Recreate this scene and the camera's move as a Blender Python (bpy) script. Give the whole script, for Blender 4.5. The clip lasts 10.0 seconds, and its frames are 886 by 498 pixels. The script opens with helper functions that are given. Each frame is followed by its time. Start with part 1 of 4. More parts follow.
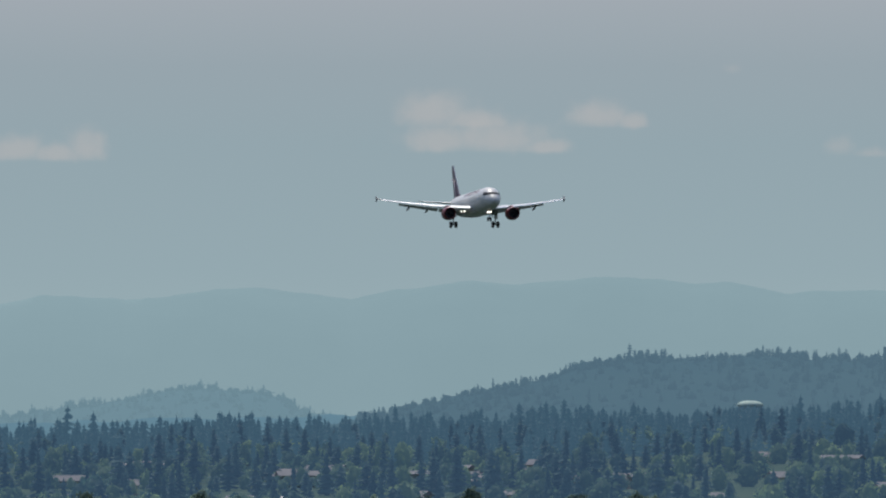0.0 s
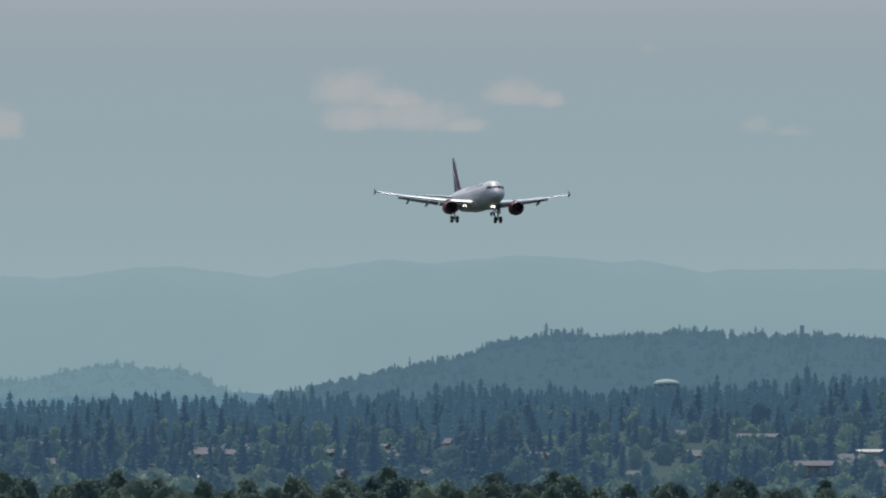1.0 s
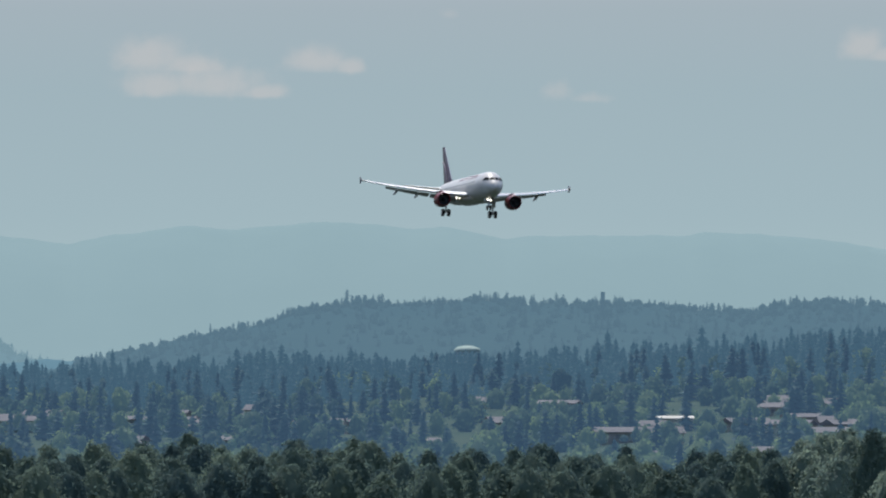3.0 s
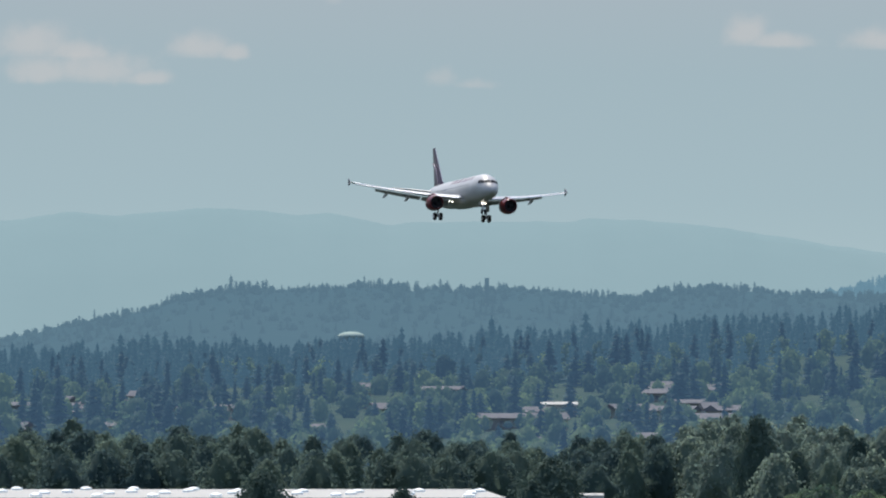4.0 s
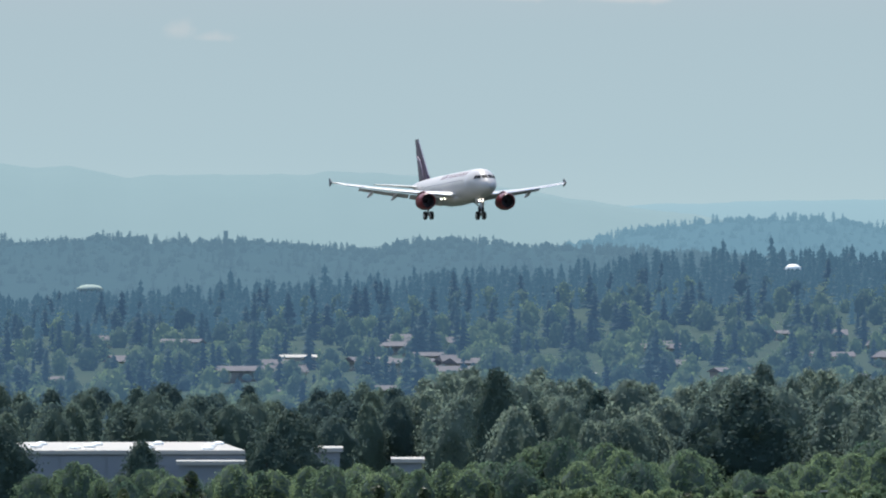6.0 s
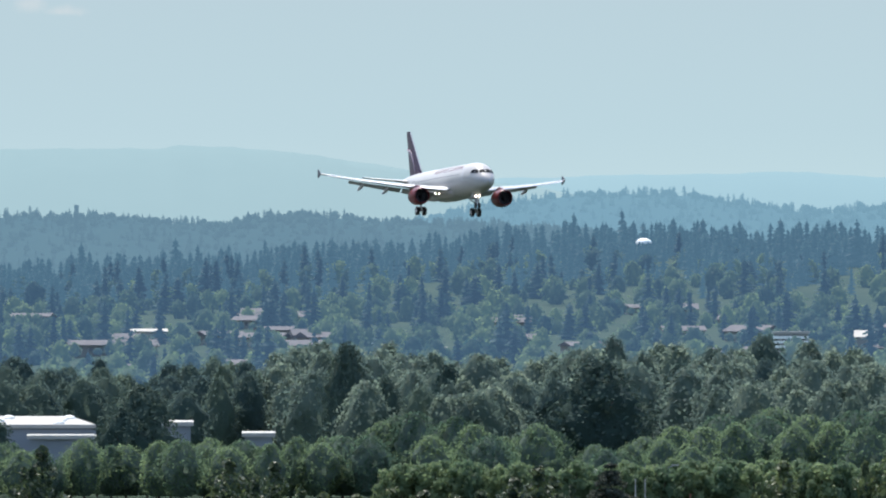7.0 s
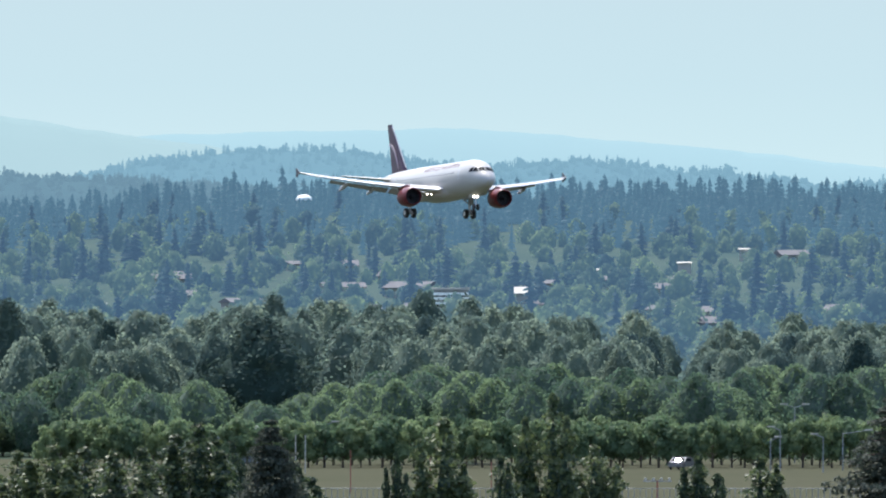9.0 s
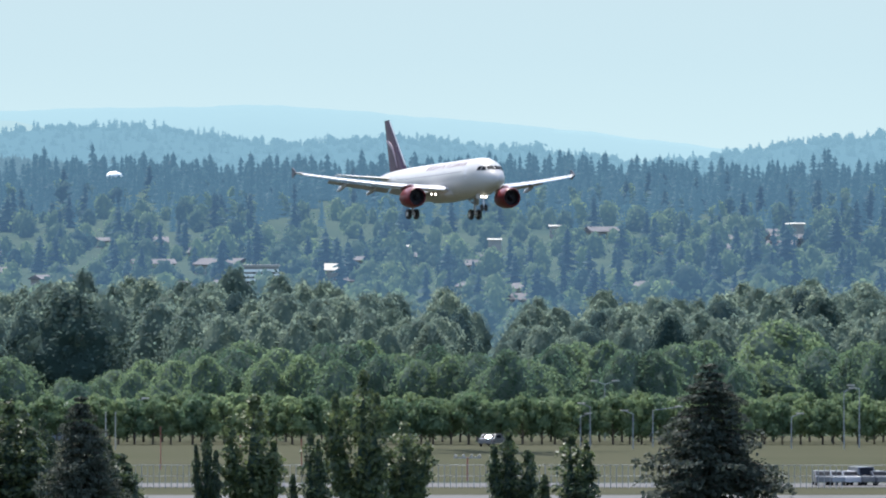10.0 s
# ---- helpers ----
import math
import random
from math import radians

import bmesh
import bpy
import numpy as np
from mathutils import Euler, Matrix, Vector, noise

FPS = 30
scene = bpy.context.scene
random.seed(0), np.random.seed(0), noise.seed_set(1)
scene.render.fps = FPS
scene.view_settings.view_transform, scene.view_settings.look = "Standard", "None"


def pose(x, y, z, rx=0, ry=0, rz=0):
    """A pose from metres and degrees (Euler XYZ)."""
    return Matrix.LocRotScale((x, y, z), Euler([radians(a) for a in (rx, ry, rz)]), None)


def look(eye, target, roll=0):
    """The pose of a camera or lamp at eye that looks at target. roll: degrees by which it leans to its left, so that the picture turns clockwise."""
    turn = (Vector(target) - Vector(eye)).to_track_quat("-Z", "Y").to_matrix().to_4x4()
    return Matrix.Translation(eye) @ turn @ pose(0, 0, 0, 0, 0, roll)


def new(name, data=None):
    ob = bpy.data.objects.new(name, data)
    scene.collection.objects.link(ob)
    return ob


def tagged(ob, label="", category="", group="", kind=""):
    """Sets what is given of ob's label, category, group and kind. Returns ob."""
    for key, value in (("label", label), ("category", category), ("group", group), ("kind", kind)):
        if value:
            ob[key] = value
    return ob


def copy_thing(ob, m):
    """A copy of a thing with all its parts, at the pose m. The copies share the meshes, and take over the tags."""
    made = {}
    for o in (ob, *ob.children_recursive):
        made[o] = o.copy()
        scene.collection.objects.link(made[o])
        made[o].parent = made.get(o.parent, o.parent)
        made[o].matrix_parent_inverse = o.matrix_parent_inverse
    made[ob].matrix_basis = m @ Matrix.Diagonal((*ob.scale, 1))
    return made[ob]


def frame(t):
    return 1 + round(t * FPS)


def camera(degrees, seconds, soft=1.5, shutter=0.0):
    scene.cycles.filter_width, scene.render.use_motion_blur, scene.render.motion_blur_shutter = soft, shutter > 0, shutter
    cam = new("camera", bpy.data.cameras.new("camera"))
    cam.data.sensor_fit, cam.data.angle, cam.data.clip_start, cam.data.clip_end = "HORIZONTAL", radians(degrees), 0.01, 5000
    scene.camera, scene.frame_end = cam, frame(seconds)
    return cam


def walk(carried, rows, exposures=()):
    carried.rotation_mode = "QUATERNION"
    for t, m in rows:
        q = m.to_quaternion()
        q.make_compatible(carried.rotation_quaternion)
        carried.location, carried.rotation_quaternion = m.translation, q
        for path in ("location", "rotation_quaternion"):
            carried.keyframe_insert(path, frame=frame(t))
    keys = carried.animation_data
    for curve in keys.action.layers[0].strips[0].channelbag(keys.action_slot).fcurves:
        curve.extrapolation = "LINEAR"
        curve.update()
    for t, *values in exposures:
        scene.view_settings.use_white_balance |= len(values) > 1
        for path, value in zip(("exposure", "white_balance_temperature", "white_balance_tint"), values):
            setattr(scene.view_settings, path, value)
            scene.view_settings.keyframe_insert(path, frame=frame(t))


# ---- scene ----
# Bearings and elevations are counted in ticks of 0.05 mrad, one picture pixel, and place things to fit the camera's
# view; bearing 1185 is due +y, elevation 0 is eye level.
TICK, MID, EYE = 5e-5, 1185.0, 25.0
cam = camera(2 * math.degrees(math.atan(784 * TICK)), 10.0, soft=2.1)
PAN = [  # seconds, bearing, elevation of the view's middle
    (0.0, 0.0, 336.0), (0.5, 72.2, 319.6), (1.0, 147.6, 298.2), (1.5, 218.0, 278.6), (2.0, 306.7, 261.8),
    (3.5, 601.0, 228.0), (4.0, 705.4, 214.3), (4.5, 815.1, 197.8), (5.0, 929.0, 177.2),
    (6.5, 1295.9, 107.3), (7.0, 1431.4, 84.9), (7.5, 1568.2, 64.3), (8.0, 1712.8, 45.9), (8.5, 1873.0, 26.1),
    (9.0, 2032.6, 7.8), (9.5, 2198.6, -12.1), (10.0, 2368.6, -33.4),
]
STOPS = [(0.0, 0.5), (1.0, 0.5), (2.0, 0.61), (3.5, 0.8), (4.5, 0.82), (5.2, 0.89), (6.5, 1.15), (7.5, 1.37), (8.5, 1.46), (10.0, 1.54)]
walk(cam, [(t, pose(0, 0, EYE, 90 + math.degrees(e * TICK), 0, -math.degrees((u - MID) * TICK))) for t, u, e in PAN], STOPS)

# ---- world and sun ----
HAZE_GLOW = 0.575  # strength of the haze emission in far woods, slope and mountains, to suit the air over the horizon
SUN_EL, SUN_AZ = radians(60), radians(-18)  # azimuth from +y towards +x
world = bpy.data.worlds.new("world")
scene.world = world
world.use_nodes = True
wn, wl = world.node_tree.nodes, world.node_tree.links
wn.clear()
sky = wn.new("ShaderNodeTexSky")
sky.sky_type, sky.sun_disc = "NISHITA", False
sky.sun_elevation, sky.sun_rotation = SUN_EL, SUN_AZ
sky.dust_density, sky.air_density = 1.5, 1.0
sky_strength = wn.new("ShaderNodeVectorMath")
sky_strength.operation = "SCALE"
sky_strength.inputs["Scale"].default_value = 0.15
wl.new(sky.outputs[0], sky_strength.inputs[0])
wco = wn.new("ShaderNodeTexCoord")
wsep = wn.new("ShaderNodeSeparateXYZ")
wl.new(wco.outputs["Generated"], wsep.inputs[0])
wscale = wn.new("ShaderNodeMath")
wscale.operation, wscale.use_clamp = "MULTIPLY", True
wl.new(wsep.outputs["Z"], wscale.inputs[0])
wscale.inputs[1].default_value = 20.0
haze_ramp = wn.new("ShaderNodeValToRGB")  # the milky layer of air over the horizon, 0 to 3 degrees
ramp = haze_ramp.color_ramp
ramp.elements[0].position, ramp.elements[0].color = 0.12, (0.225, 0.298, 0.321, 1)
ramp.elements[1].position, ramp.elements[1].color = 0.85, (0.268, 0.290, 0.319, 1)
for at, colour in ((0.30, (0.210, 0.279, 0.308, 1)), (0.52, (0.207, 0.268, 0.298, 1)), (0.66, (0.218, 0.265, 0.295, 1))):
    ramp.elements.new(at).color = colour
wl.new(wscale.outputs[0], haze_ramp.inputs[0])
wfade = wn.new("ShaderNodeMapRange")
wfade.inputs["From Min"].default_value, wfade.inputs["From Max"].default_value = 0.05, 0.3
wl.new(wsep.outputs["Z"], wfade.inputs["Value"])
wmix = wn.new("ShaderNodeMix")
wmix.data_type = "RGBA"
wl.new(wfade.outputs[0], wmix.inputs[0])
wl.new(haze_ramp.outputs[0], wmix.inputs[6])
wl.new(sky_strength.outputs[0], wmix.inputs[7])
wbg = wn.new("ShaderNodeBackground")
wl.new(wmix.outputs[2], wbg.inputs["Color"])
wout = wn.new("ShaderNodeOutputWorld")
wl.new(wbg.outputs[0], wout.inputs["Surface"])

sun = new("sun", bpy.data.lights.new("sun", "SUN"))
sun.data.energy, sun.data.angle, sun.data.color = 2.7, radians(0.6), (1.0, 0.96, 0.9)
sun_way = Vector((math.sin(SUN_AZ) * math.cos(SUN_EL), math.cos(SUN_AZ) * math.cos(SUN_EL), math.sin(SUN_EL)))
sun.matrix_world = look((0, 0, 300), Vector((0, 0, 300)) - sun_way)


# ---- materials ----
def material(name, base, rough=0.6, metal=0.0, second=None, scale=1.0, amount=1.0, island=0.0, bump=0.0, bump_scale=8.0, through_light=0.0, glow=None, glow_strength=0.0, spec=0.5, tint=False, fine=0.0, fine_scale=2.2):
    """Principled colour that varies between base and second at two scales, from piece to piece, with fine relief."""
    m = bpy.data.materials.new(name)
    m.use_nodes = True
    n, l = m.node_tree.nodes, m.node_tree.links
    p = n["Principled BSDF"]
    p.inputs["Roughness"].default_value, p.inputs["Metallic"].default_value = rough, metal
    p.inputs["Specular IOR Level"].default_value = spec
    p.inputs["Base Color"].default_value = (*base, 1)
    co = n.new("ShaderNodeTexCoord")
    if second:
        big, small = n.new("ShaderNodeTexNoise"), n.new("ShaderNodeTexNoise")
        big.inputs["Scale"].default_value, small.inputs["Scale"].default_value = scale, scale * 9
        big.inputs["Detail"].default_value, small.inputs["Detail"].default_value = 3, 4
        for t in (big, small):
            l.new(co.outputs["Object"], t.inputs["Vector"])
        add = n.new("ShaderNodeMath")
        add.operation = "MULTIPLY_ADD"
        l.new(small.outputs["Fac"], add.inputs[0])
        add.inputs[1].default_value = 0.45
        l.new(big.outputs["Fac"], add.inputs[2])
        last = add.outputs[0]
        if fine:
            where, specks, more = n.new("ShaderNodeNewGeometry"), n.new("ShaderNodeTexNoise"), n.new("ShaderNodeMath")
            specks.inputs["Scale"].default_value, specks.inputs["Detail"].default_value = fine_scale, 2
            l.new(where.outputs["Position"], specks.inputs["Vector"])
            more.operation = "MULTIPLY_ADD"
            l.new(specks.outputs["Fac"], more.inputs[0])
            more.inputs[1].default_value = fine
            l.new(last, more.inputs[2])
            last = more.outputs[0]
        if island:
            geo = n.new("ShaderNodeNewGeometry")
            more = n.new("ShaderNodeMath")
            more.operation = "MULTIPLY_ADD"
            l.new(geo.outputs["Random Per Island"], more.inputs[0])
            more.inputs[1].default_value = island
            l.new(last, more.inputs[2])
            last = more.outputs[0]
        if tint:
            own = n.new("ShaderNodeAttribute")
            own.attribute_name = "tint"
            info_out = own.outputs["Fac"]
        else:
            info_out = n.new("ShaderNodeObjectInfo").outputs["Random"]
        spread = 1.1 if island else 0.0
        per = n.new("ShaderNodeMath")
        per.operation = "MULTIPLY_ADD"
        l.new(info_out, per.inputs[0])
        per.inputs[1].default_value = spread
        l.new(last, per.inputs[2])
        fit = n.new("ShaderNodeMapRange")
        middle = 0.72 + island / 2 + spread / 2 + fine / 2
        fit.inputs["From Min"].default_value, fit.inputs["From Max"].default_value = middle - (0.4 + spread * 0.2) / amount, middle + (0.4 + spread * 0.2) / amount
        l.new(per.outputs[0], fit.inputs["Value"])
        mix = n.new("ShaderNodeMix")
        mix.data_type = "RGBA"
        l.new(fit.outputs[0], mix.inputs[0])
        mix.inputs[6].default_value, mix.inputs[7].default_value = (*base, 1), (*second, 1)
        l.new(mix.outputs[2], p.inputs["Base Color"])
    if bump:
        grain, relief = n.new("ShaderNodeTexNoise"), n.new("ShaderNodeBump")
        grain.inputs["Scale"].default_value, grain.inputs["Detail"].default_value = bump_scale, 5
        l.new(co.outputs["Object"], grain.inputs["Vector"])
        l.new(grain.outputs["Fac"], relief.inputs["Height"])
        relief.inputs["Strength"].default_value, relief.inputs["Distance"].default_value = bump, 0.3
        l.new(relief.outputs[0], p.inputs["Normal"])
    # emission for lit lamps, and for haze put into the far materials
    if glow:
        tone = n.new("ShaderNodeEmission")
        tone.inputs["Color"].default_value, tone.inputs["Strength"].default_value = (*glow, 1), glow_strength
    if through_light:
        tr, ms = n.new("ShaderNodeBsdfTranslucent"), n.new("ShaderNodeMixShader")
        tr.inputs["Color"].default_value = (*(second or base), 1)
        if second:
            l.new(mix.outputs[2], tr.inputs["Color"])
        ms.inputs[0].default_value = through_light
        l.new(p.outputs[0], ms.inputs[1])
        l.new(tr.outputs[0], ms.inputs[2])
        l.new(ms.outputs[0], n["Material Output"].inputs["Surface"])
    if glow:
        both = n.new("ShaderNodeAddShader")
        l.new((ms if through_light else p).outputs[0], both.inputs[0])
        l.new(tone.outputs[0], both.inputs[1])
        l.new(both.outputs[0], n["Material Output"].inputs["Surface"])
    return m


M_WHITE = material("white_aircraft_paint", (0.41, 0.395, 0.375), 0.4, second=(0.375, 0.362, 0.345), scale=0.25, spec=0.2)
M_WING = material("grey_wing_paint", (0.44, 0.44, 0.44), 0.45, second=(0.38, 0.38, 0.385), scale=0.4, spec=0.3)
M_FLAP = material("flap_grey", (0.35, 0.355, 0.37), 0.5, second=(0.28, 0.285, 0.3), scale=0.6)
M_LEAD = material("pale_leading_edge", (0.6, 0.6, 0.6), 0.4, 0.2)
M_MAROON = material("maroon_tail_paint", (0.034, 0.009, 0.034), 0.35, second=(0.027, 0.008, 0.03), scale=0.3, spec=0.2)
M_RED = material("red_cowling_paint", (0.13, 0.02, 0.023), 0.35, second=(0.1, 0.017, 0.02), scale=0.5, spec=0.2)
M_LETTER = material("plum_lettering", (0.07, 0.012, 0.035), 0.6, spec=0.1)
M_DARK = material("dark_engine_metal", (0.02, 0.02, 0.024), 0.45, 0.4)
M_STEEL = material("gear_steel", (0.35, 0.35, 0.36), 0.4, 0.6)
M_TYRE = material("tyre_rubber", (0.015, 0.015, 0.016), 0.8)
M_GLASS = material("cockpit_glass", (0.012, 0.014, 0.018), 0.5, spec=0.02)
M_LAMP = material("landing_lamp", (1, 1, 1), 0.2, glow=(1.0, 0.9, 0.78), glow_strength=4)
M_FENCE = material("dark_blue_fence_paint", (0.02, 0.03, 0.055), 0.4)
M_PORT = material("cabin_window_grey", (0.16, 0.17, 0.19), 0.2)
M_TAILCONE = material("tail_cone_grey", (0.3, 0.3, 0.33), 0.4)

M_GRASS = material("dry_airfield_grass", (0.064, 0.063, 0.044), 0.9, second=(0.045, 0.05, 0.032), scale=0.03, bump=0.6, bump_scale=2.0, spec=0.0)
M_SOIL = material("woodland_floor", (0.03, 0.045, 0.034), 0.95, second=(0.045, 0.06, 0.042), scale=0.02, bump=0.5, spec=0.0)
# haze over the far slope is put into its ground as blue emission
M_SLOPE = material("hazed_garden_ground", (0.022, 0.034, 0.026), 0.95, second=(0.045, 0.055, 0.036), scale=0.02, glow=(0.036, 0.07, 0.104), glow_strength=HAZE_GLOW, spec=0.0)
M_ASPHALT = material("pale_asphalt", (0.13, 0.13, 0.13), 0.85, second=(0.1, 0.1, 0.1), scale=0.2, spec=0.0)
M_BARK = material("bark", (0.06, 0.045, 0.035), 0.9, second=(0.09, 0.07, 0.05), scale=2.0)
M_LEAF = material("broad_leaf", (0.06, 0.108, 0.074), 0.7, second=(0.165, 0.23, 0.115), scale=0.08, island=0.3, through_light=0.55, spec=0.12, fine=0.9)
M_DENSE = material("dark_dense_leaf", (0.028, 0.052, 0.046), 0.75, second=(0.066, 0.098, 0.076), scale=0.08, island=0.3, through_light=0.25, spec=0.05, fine=0.3)
M_ORCHARD = material("row_tree_leaf", (0.085, 0.14, 0.078), 0.65, second=(0.185, 0.245, 0.115), scale=0.08, island=0.3, through_light=0.5, spec=0.2, fine=0.6)
M_COTTON = material("cottonwood_leaf", (0.09, 0.132, 0.112), 0.7, second=(0.185, 0.235, 0.17), scale=0.03, island=0.3, through_light=0.58, spec=0.15, tint=True, fine=1.0, fine_scale=2.6)
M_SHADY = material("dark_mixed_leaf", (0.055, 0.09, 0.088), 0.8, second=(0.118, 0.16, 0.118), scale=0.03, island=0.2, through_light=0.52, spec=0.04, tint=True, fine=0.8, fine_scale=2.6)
M_POPLAR = material("poplar_leaf", (0.024, 0.044, 0.024), 0.5, second=(0.105, 0.135, 0.054), scale=0.3, island=1.6, through_light=0.45, spec=0.35)
M_NEEDLE = material("fir_needle", (0.042, 0.055, 0.044), 0.7, second=(0.08, 0.09, 0.062), scale=0.3, island=0.6, through_light=0.35, spec=0.12)
M_INNER = material("inner_foliage", (0.092, 0.134, 0.114), 0.8, second=(0.148, 0.194, 0.148), scale=0.1, through_light=0.45, spec=0.05, fine=1.0, fine_scale=2.6)
# haze before the woods beyond some two kilometres, the hills and mountains is put in as blue emission
M_SUBURB = material("hazed_garden_trees", (0.022, 0.05, 0.04), 0.7, second=(0.118, 0.158, 0.06), scale=0.03, island=0.2, fine=0.5, fine_scale=0.9, through_light=0.5, glow=(0.034, 0.066, 0.114), glow_strength=HAZE_GLOW, spec=0.05, tint=True)
M_SUBFIR = material("hazed_garden_firs", (0.02, 0.042, 0.036), 0.7, second=(0.04, 0.07, 0.055), scale=0.03, island=0.2, through_light=0.4, glow=(0.034, 0.066, 0.114), glow_strength=HAZE_GLOW, spec=0.05, tint=True)
M_FIR = material("hazed_fir_belt", (0.009, 0.02, 0.02), 0.7, second=(0.022, 0.042, 0.037), scale=0.02, island=0.2, through_light=0.45, glow=(0.053, 0.109, 0.165), glow_strength=HAZE_GLOW, spec=0.05, tint=True)
M_HILL_TREE = material("hazed_hill_woods", (0.012, 0.024, 0.024), 0.8, second=(0.026, 0.042, 0.034), scale=0.015, island=0.2, through_light=0.4, glow=(0.096, 0.17, 0.232), glow_strength=HAZE_GLOW, spec=0.0, tint=True)
M_HILL_B = material("hazed_farther_woods", (0.018, 0.032, 0.034), 0.8, second=(0.03, 0.046, 0.04), scale=0.015, island=0.2, through_light=0.4, glow=(0.130, 0.242, 0.322), glow_strength=HAZE_GLOW, spec=0.0, tint=True)
M_HILL_A = material("hazed_low_woods", (0.018, 0.032, 0.034), 0.8, second=(0.03, 0.046, 0.04), scale=0.015, island=0.2, through_light=0.4, glow=(0.175, 0.285, 0.345), glow_strength=HAZE_GLOW, spec=0.0, tint=True)
# the mountains' pale blue is haze, put in almost wholly as emission
M_MOUNTAIN = material("hazed_mountain", (0.02, 0.028, 0.03), 0.9, second=(0.04, 0.05, 0.05), scale=0.004, glow=(0.259, 0.377, 0.417), glow_strength=HAZE_GLOW, spec=0.0)
M_MOUNTAIN_B = material("hazed_farthest_mountain", (0.02, 0.028, 0.03), 0.9, second=(0.03, 0.04, 0.04), scale=0.004, glow=(0.267, 0.409, 0.474), glow_strength=HAZE_GLOW, spec=0.0)
M_ROOF = material("white_membrane_roof", (0.4, 0.385, 0.345), 0.9, second=(0.33, 0.32, 0.29), scale=0.1, spec=0.1)
M_PANEL = material("grey_wall_panel", (0.2, 0.22, 0.24), 0.6, second=(0.17, 0.19, 0.21), scale=0.3)
M_DOME = material("white_dome", (0.8, 0.8, 0.76), 0.5, second=(0.72, 0.74, 0.68), scale=0.4)
M_SHINGLE = material("weathered_shingle", (0.12, 0.125, 0.135), 0.85, second=(0.165, 0.165, 0.17), scale=0.3, spec=0.0)
M_PLASTER = material("pale_house_wall", (0.36, 0.36, 0.34), 0.8, second=(0.3, 0.3, 0.28), scale=0.3, spec=0.0)
M_TAN = material("tan_house_wall", (0.3, 0.295, 0.28), 0.8, second=(0.25, 0.245, 0.235), scale=0.3, spec=0.0)
M_POST = material("galvanised_post", (0.22, 0.235, 0.25), 0.5, 0.3)
M_POLE_RED = material("rusty_red_pole", (0.25, 0.07, 0.05), 0.6)
M_CHROME = material("glint_mirror", (0.9, 0.9, 0.95), 0.05, 1.0)
M_CAR = material("grey_car_paint", (0.12, 0.125, 0.135), 0.3, 0.3)
M_CAP = material("dull_green_dome", (0.31, 0.37, 0.33), 0.7, second=(0.27, 0.33, 0.29), scale=0.5, spec=0.0)
M_TANK = material("tank_wall", (0.3, 0.37, 0.38), 0.8, second=(0.26, 0.32, 0.33), scale=0.5, spec=0.0)
M_SWOOSH = material("pale_mauve_paint", (0.3, 0.24, 0.28), 0.4)


# ---- mesh helpers ----
class Shape:
    """Vertices and faces gathered into one mesh."""

    def __init__(self):
        self.v, self.f = [], []

    def add(self, verts, faces):
        k = len(self.v)
        self.v += [tuple(p) for p in verts]
        self.f += [tuple(i + k for i in f) for f in faces]
        return self

    def box(self, a, b, m=None):
        (x0, y0, z0), (x1, y1, z1) = a, b
        p = [Vector(q) for q in ((x0, y0, z0), (x1, y0, z0), (x1, y1, z0), (x0, y1, z0), (x0, y0, z1), (x1, y0, z1), (x1, y1, z1), (x0, y1, z1))]
        return self.add([m @ q if m else q for q in p], [(3, 2, 1, 0), (4, 5, 6, 7), (0, 1, 5, 4), (1, 2, 6, 5), (2, 3, 7, 6), (3, 0, 4, 7)])

    def loft(self, rings, caps=True):
        n = len(rings[0])
        verts = [p for r in rings for p in r]
        faces = [(i * n + j, i * n + (j + 1) % n, (i + 1) * n + (j + 1) % n, (i + 1) * n + j) for i in range(len(rings) - 1) for j in range(n)]
        if caps:
            faces += [tuple(range(n))[::-1], tuple((len(rings) - 1) * n + j for j in range(n))]
        return self.add(verts, faces)

    def tube(self, a, b, r0, r1=None, sides=10):
        a, b = Vector(a), Vector(b)
        r1 = r0 if r1 is None else r1
        q = (b - a).to_track_quat("Z", "Y").to_matrix()
        ring = lambda c, r: [c + q @ Vector((r * math.cos(2 * math.pi * i / sides), r * math.sin(2 * math.pi * i / sides), 0)) for i in range(sides)]
        return self.loft([ring(a, r0), ring(b, r1)])

    def turn(self, rows, axis="y", centre=(0, 0, 0), sides=24, caps=True):
        """A body of revolution: rows of (distance along the axis, radius)."""
        c, rings = Vector(centre), []
        for s, r in rows:
            ring = []
            for i in range(sides):
                a = 2 * math.pi * i / sides
                p, q = r * math.cos(a), r * math.sin(a)
                ring.append(c + Vector({"y": (p, s, q), "x": (s, p, q), "z": (p, q, s)}[axis]))
            rings.append(ring)
        return self.loft(rings, caps)


def part(name, shape, mat, parent=None, label="", smooth=False):
    me = bpy.data.meshes.new(name)
    me.from_pydata(shape.v, [], shape.f)
    me.materials.append(mat)
    if smooth:
        me.shade_smooth()
        me.set_sharp_from_angle(angle=radians(40))
    me.update()
    ob = new(name, me)
    ob.parent = parent
    return tagged(ob, label)


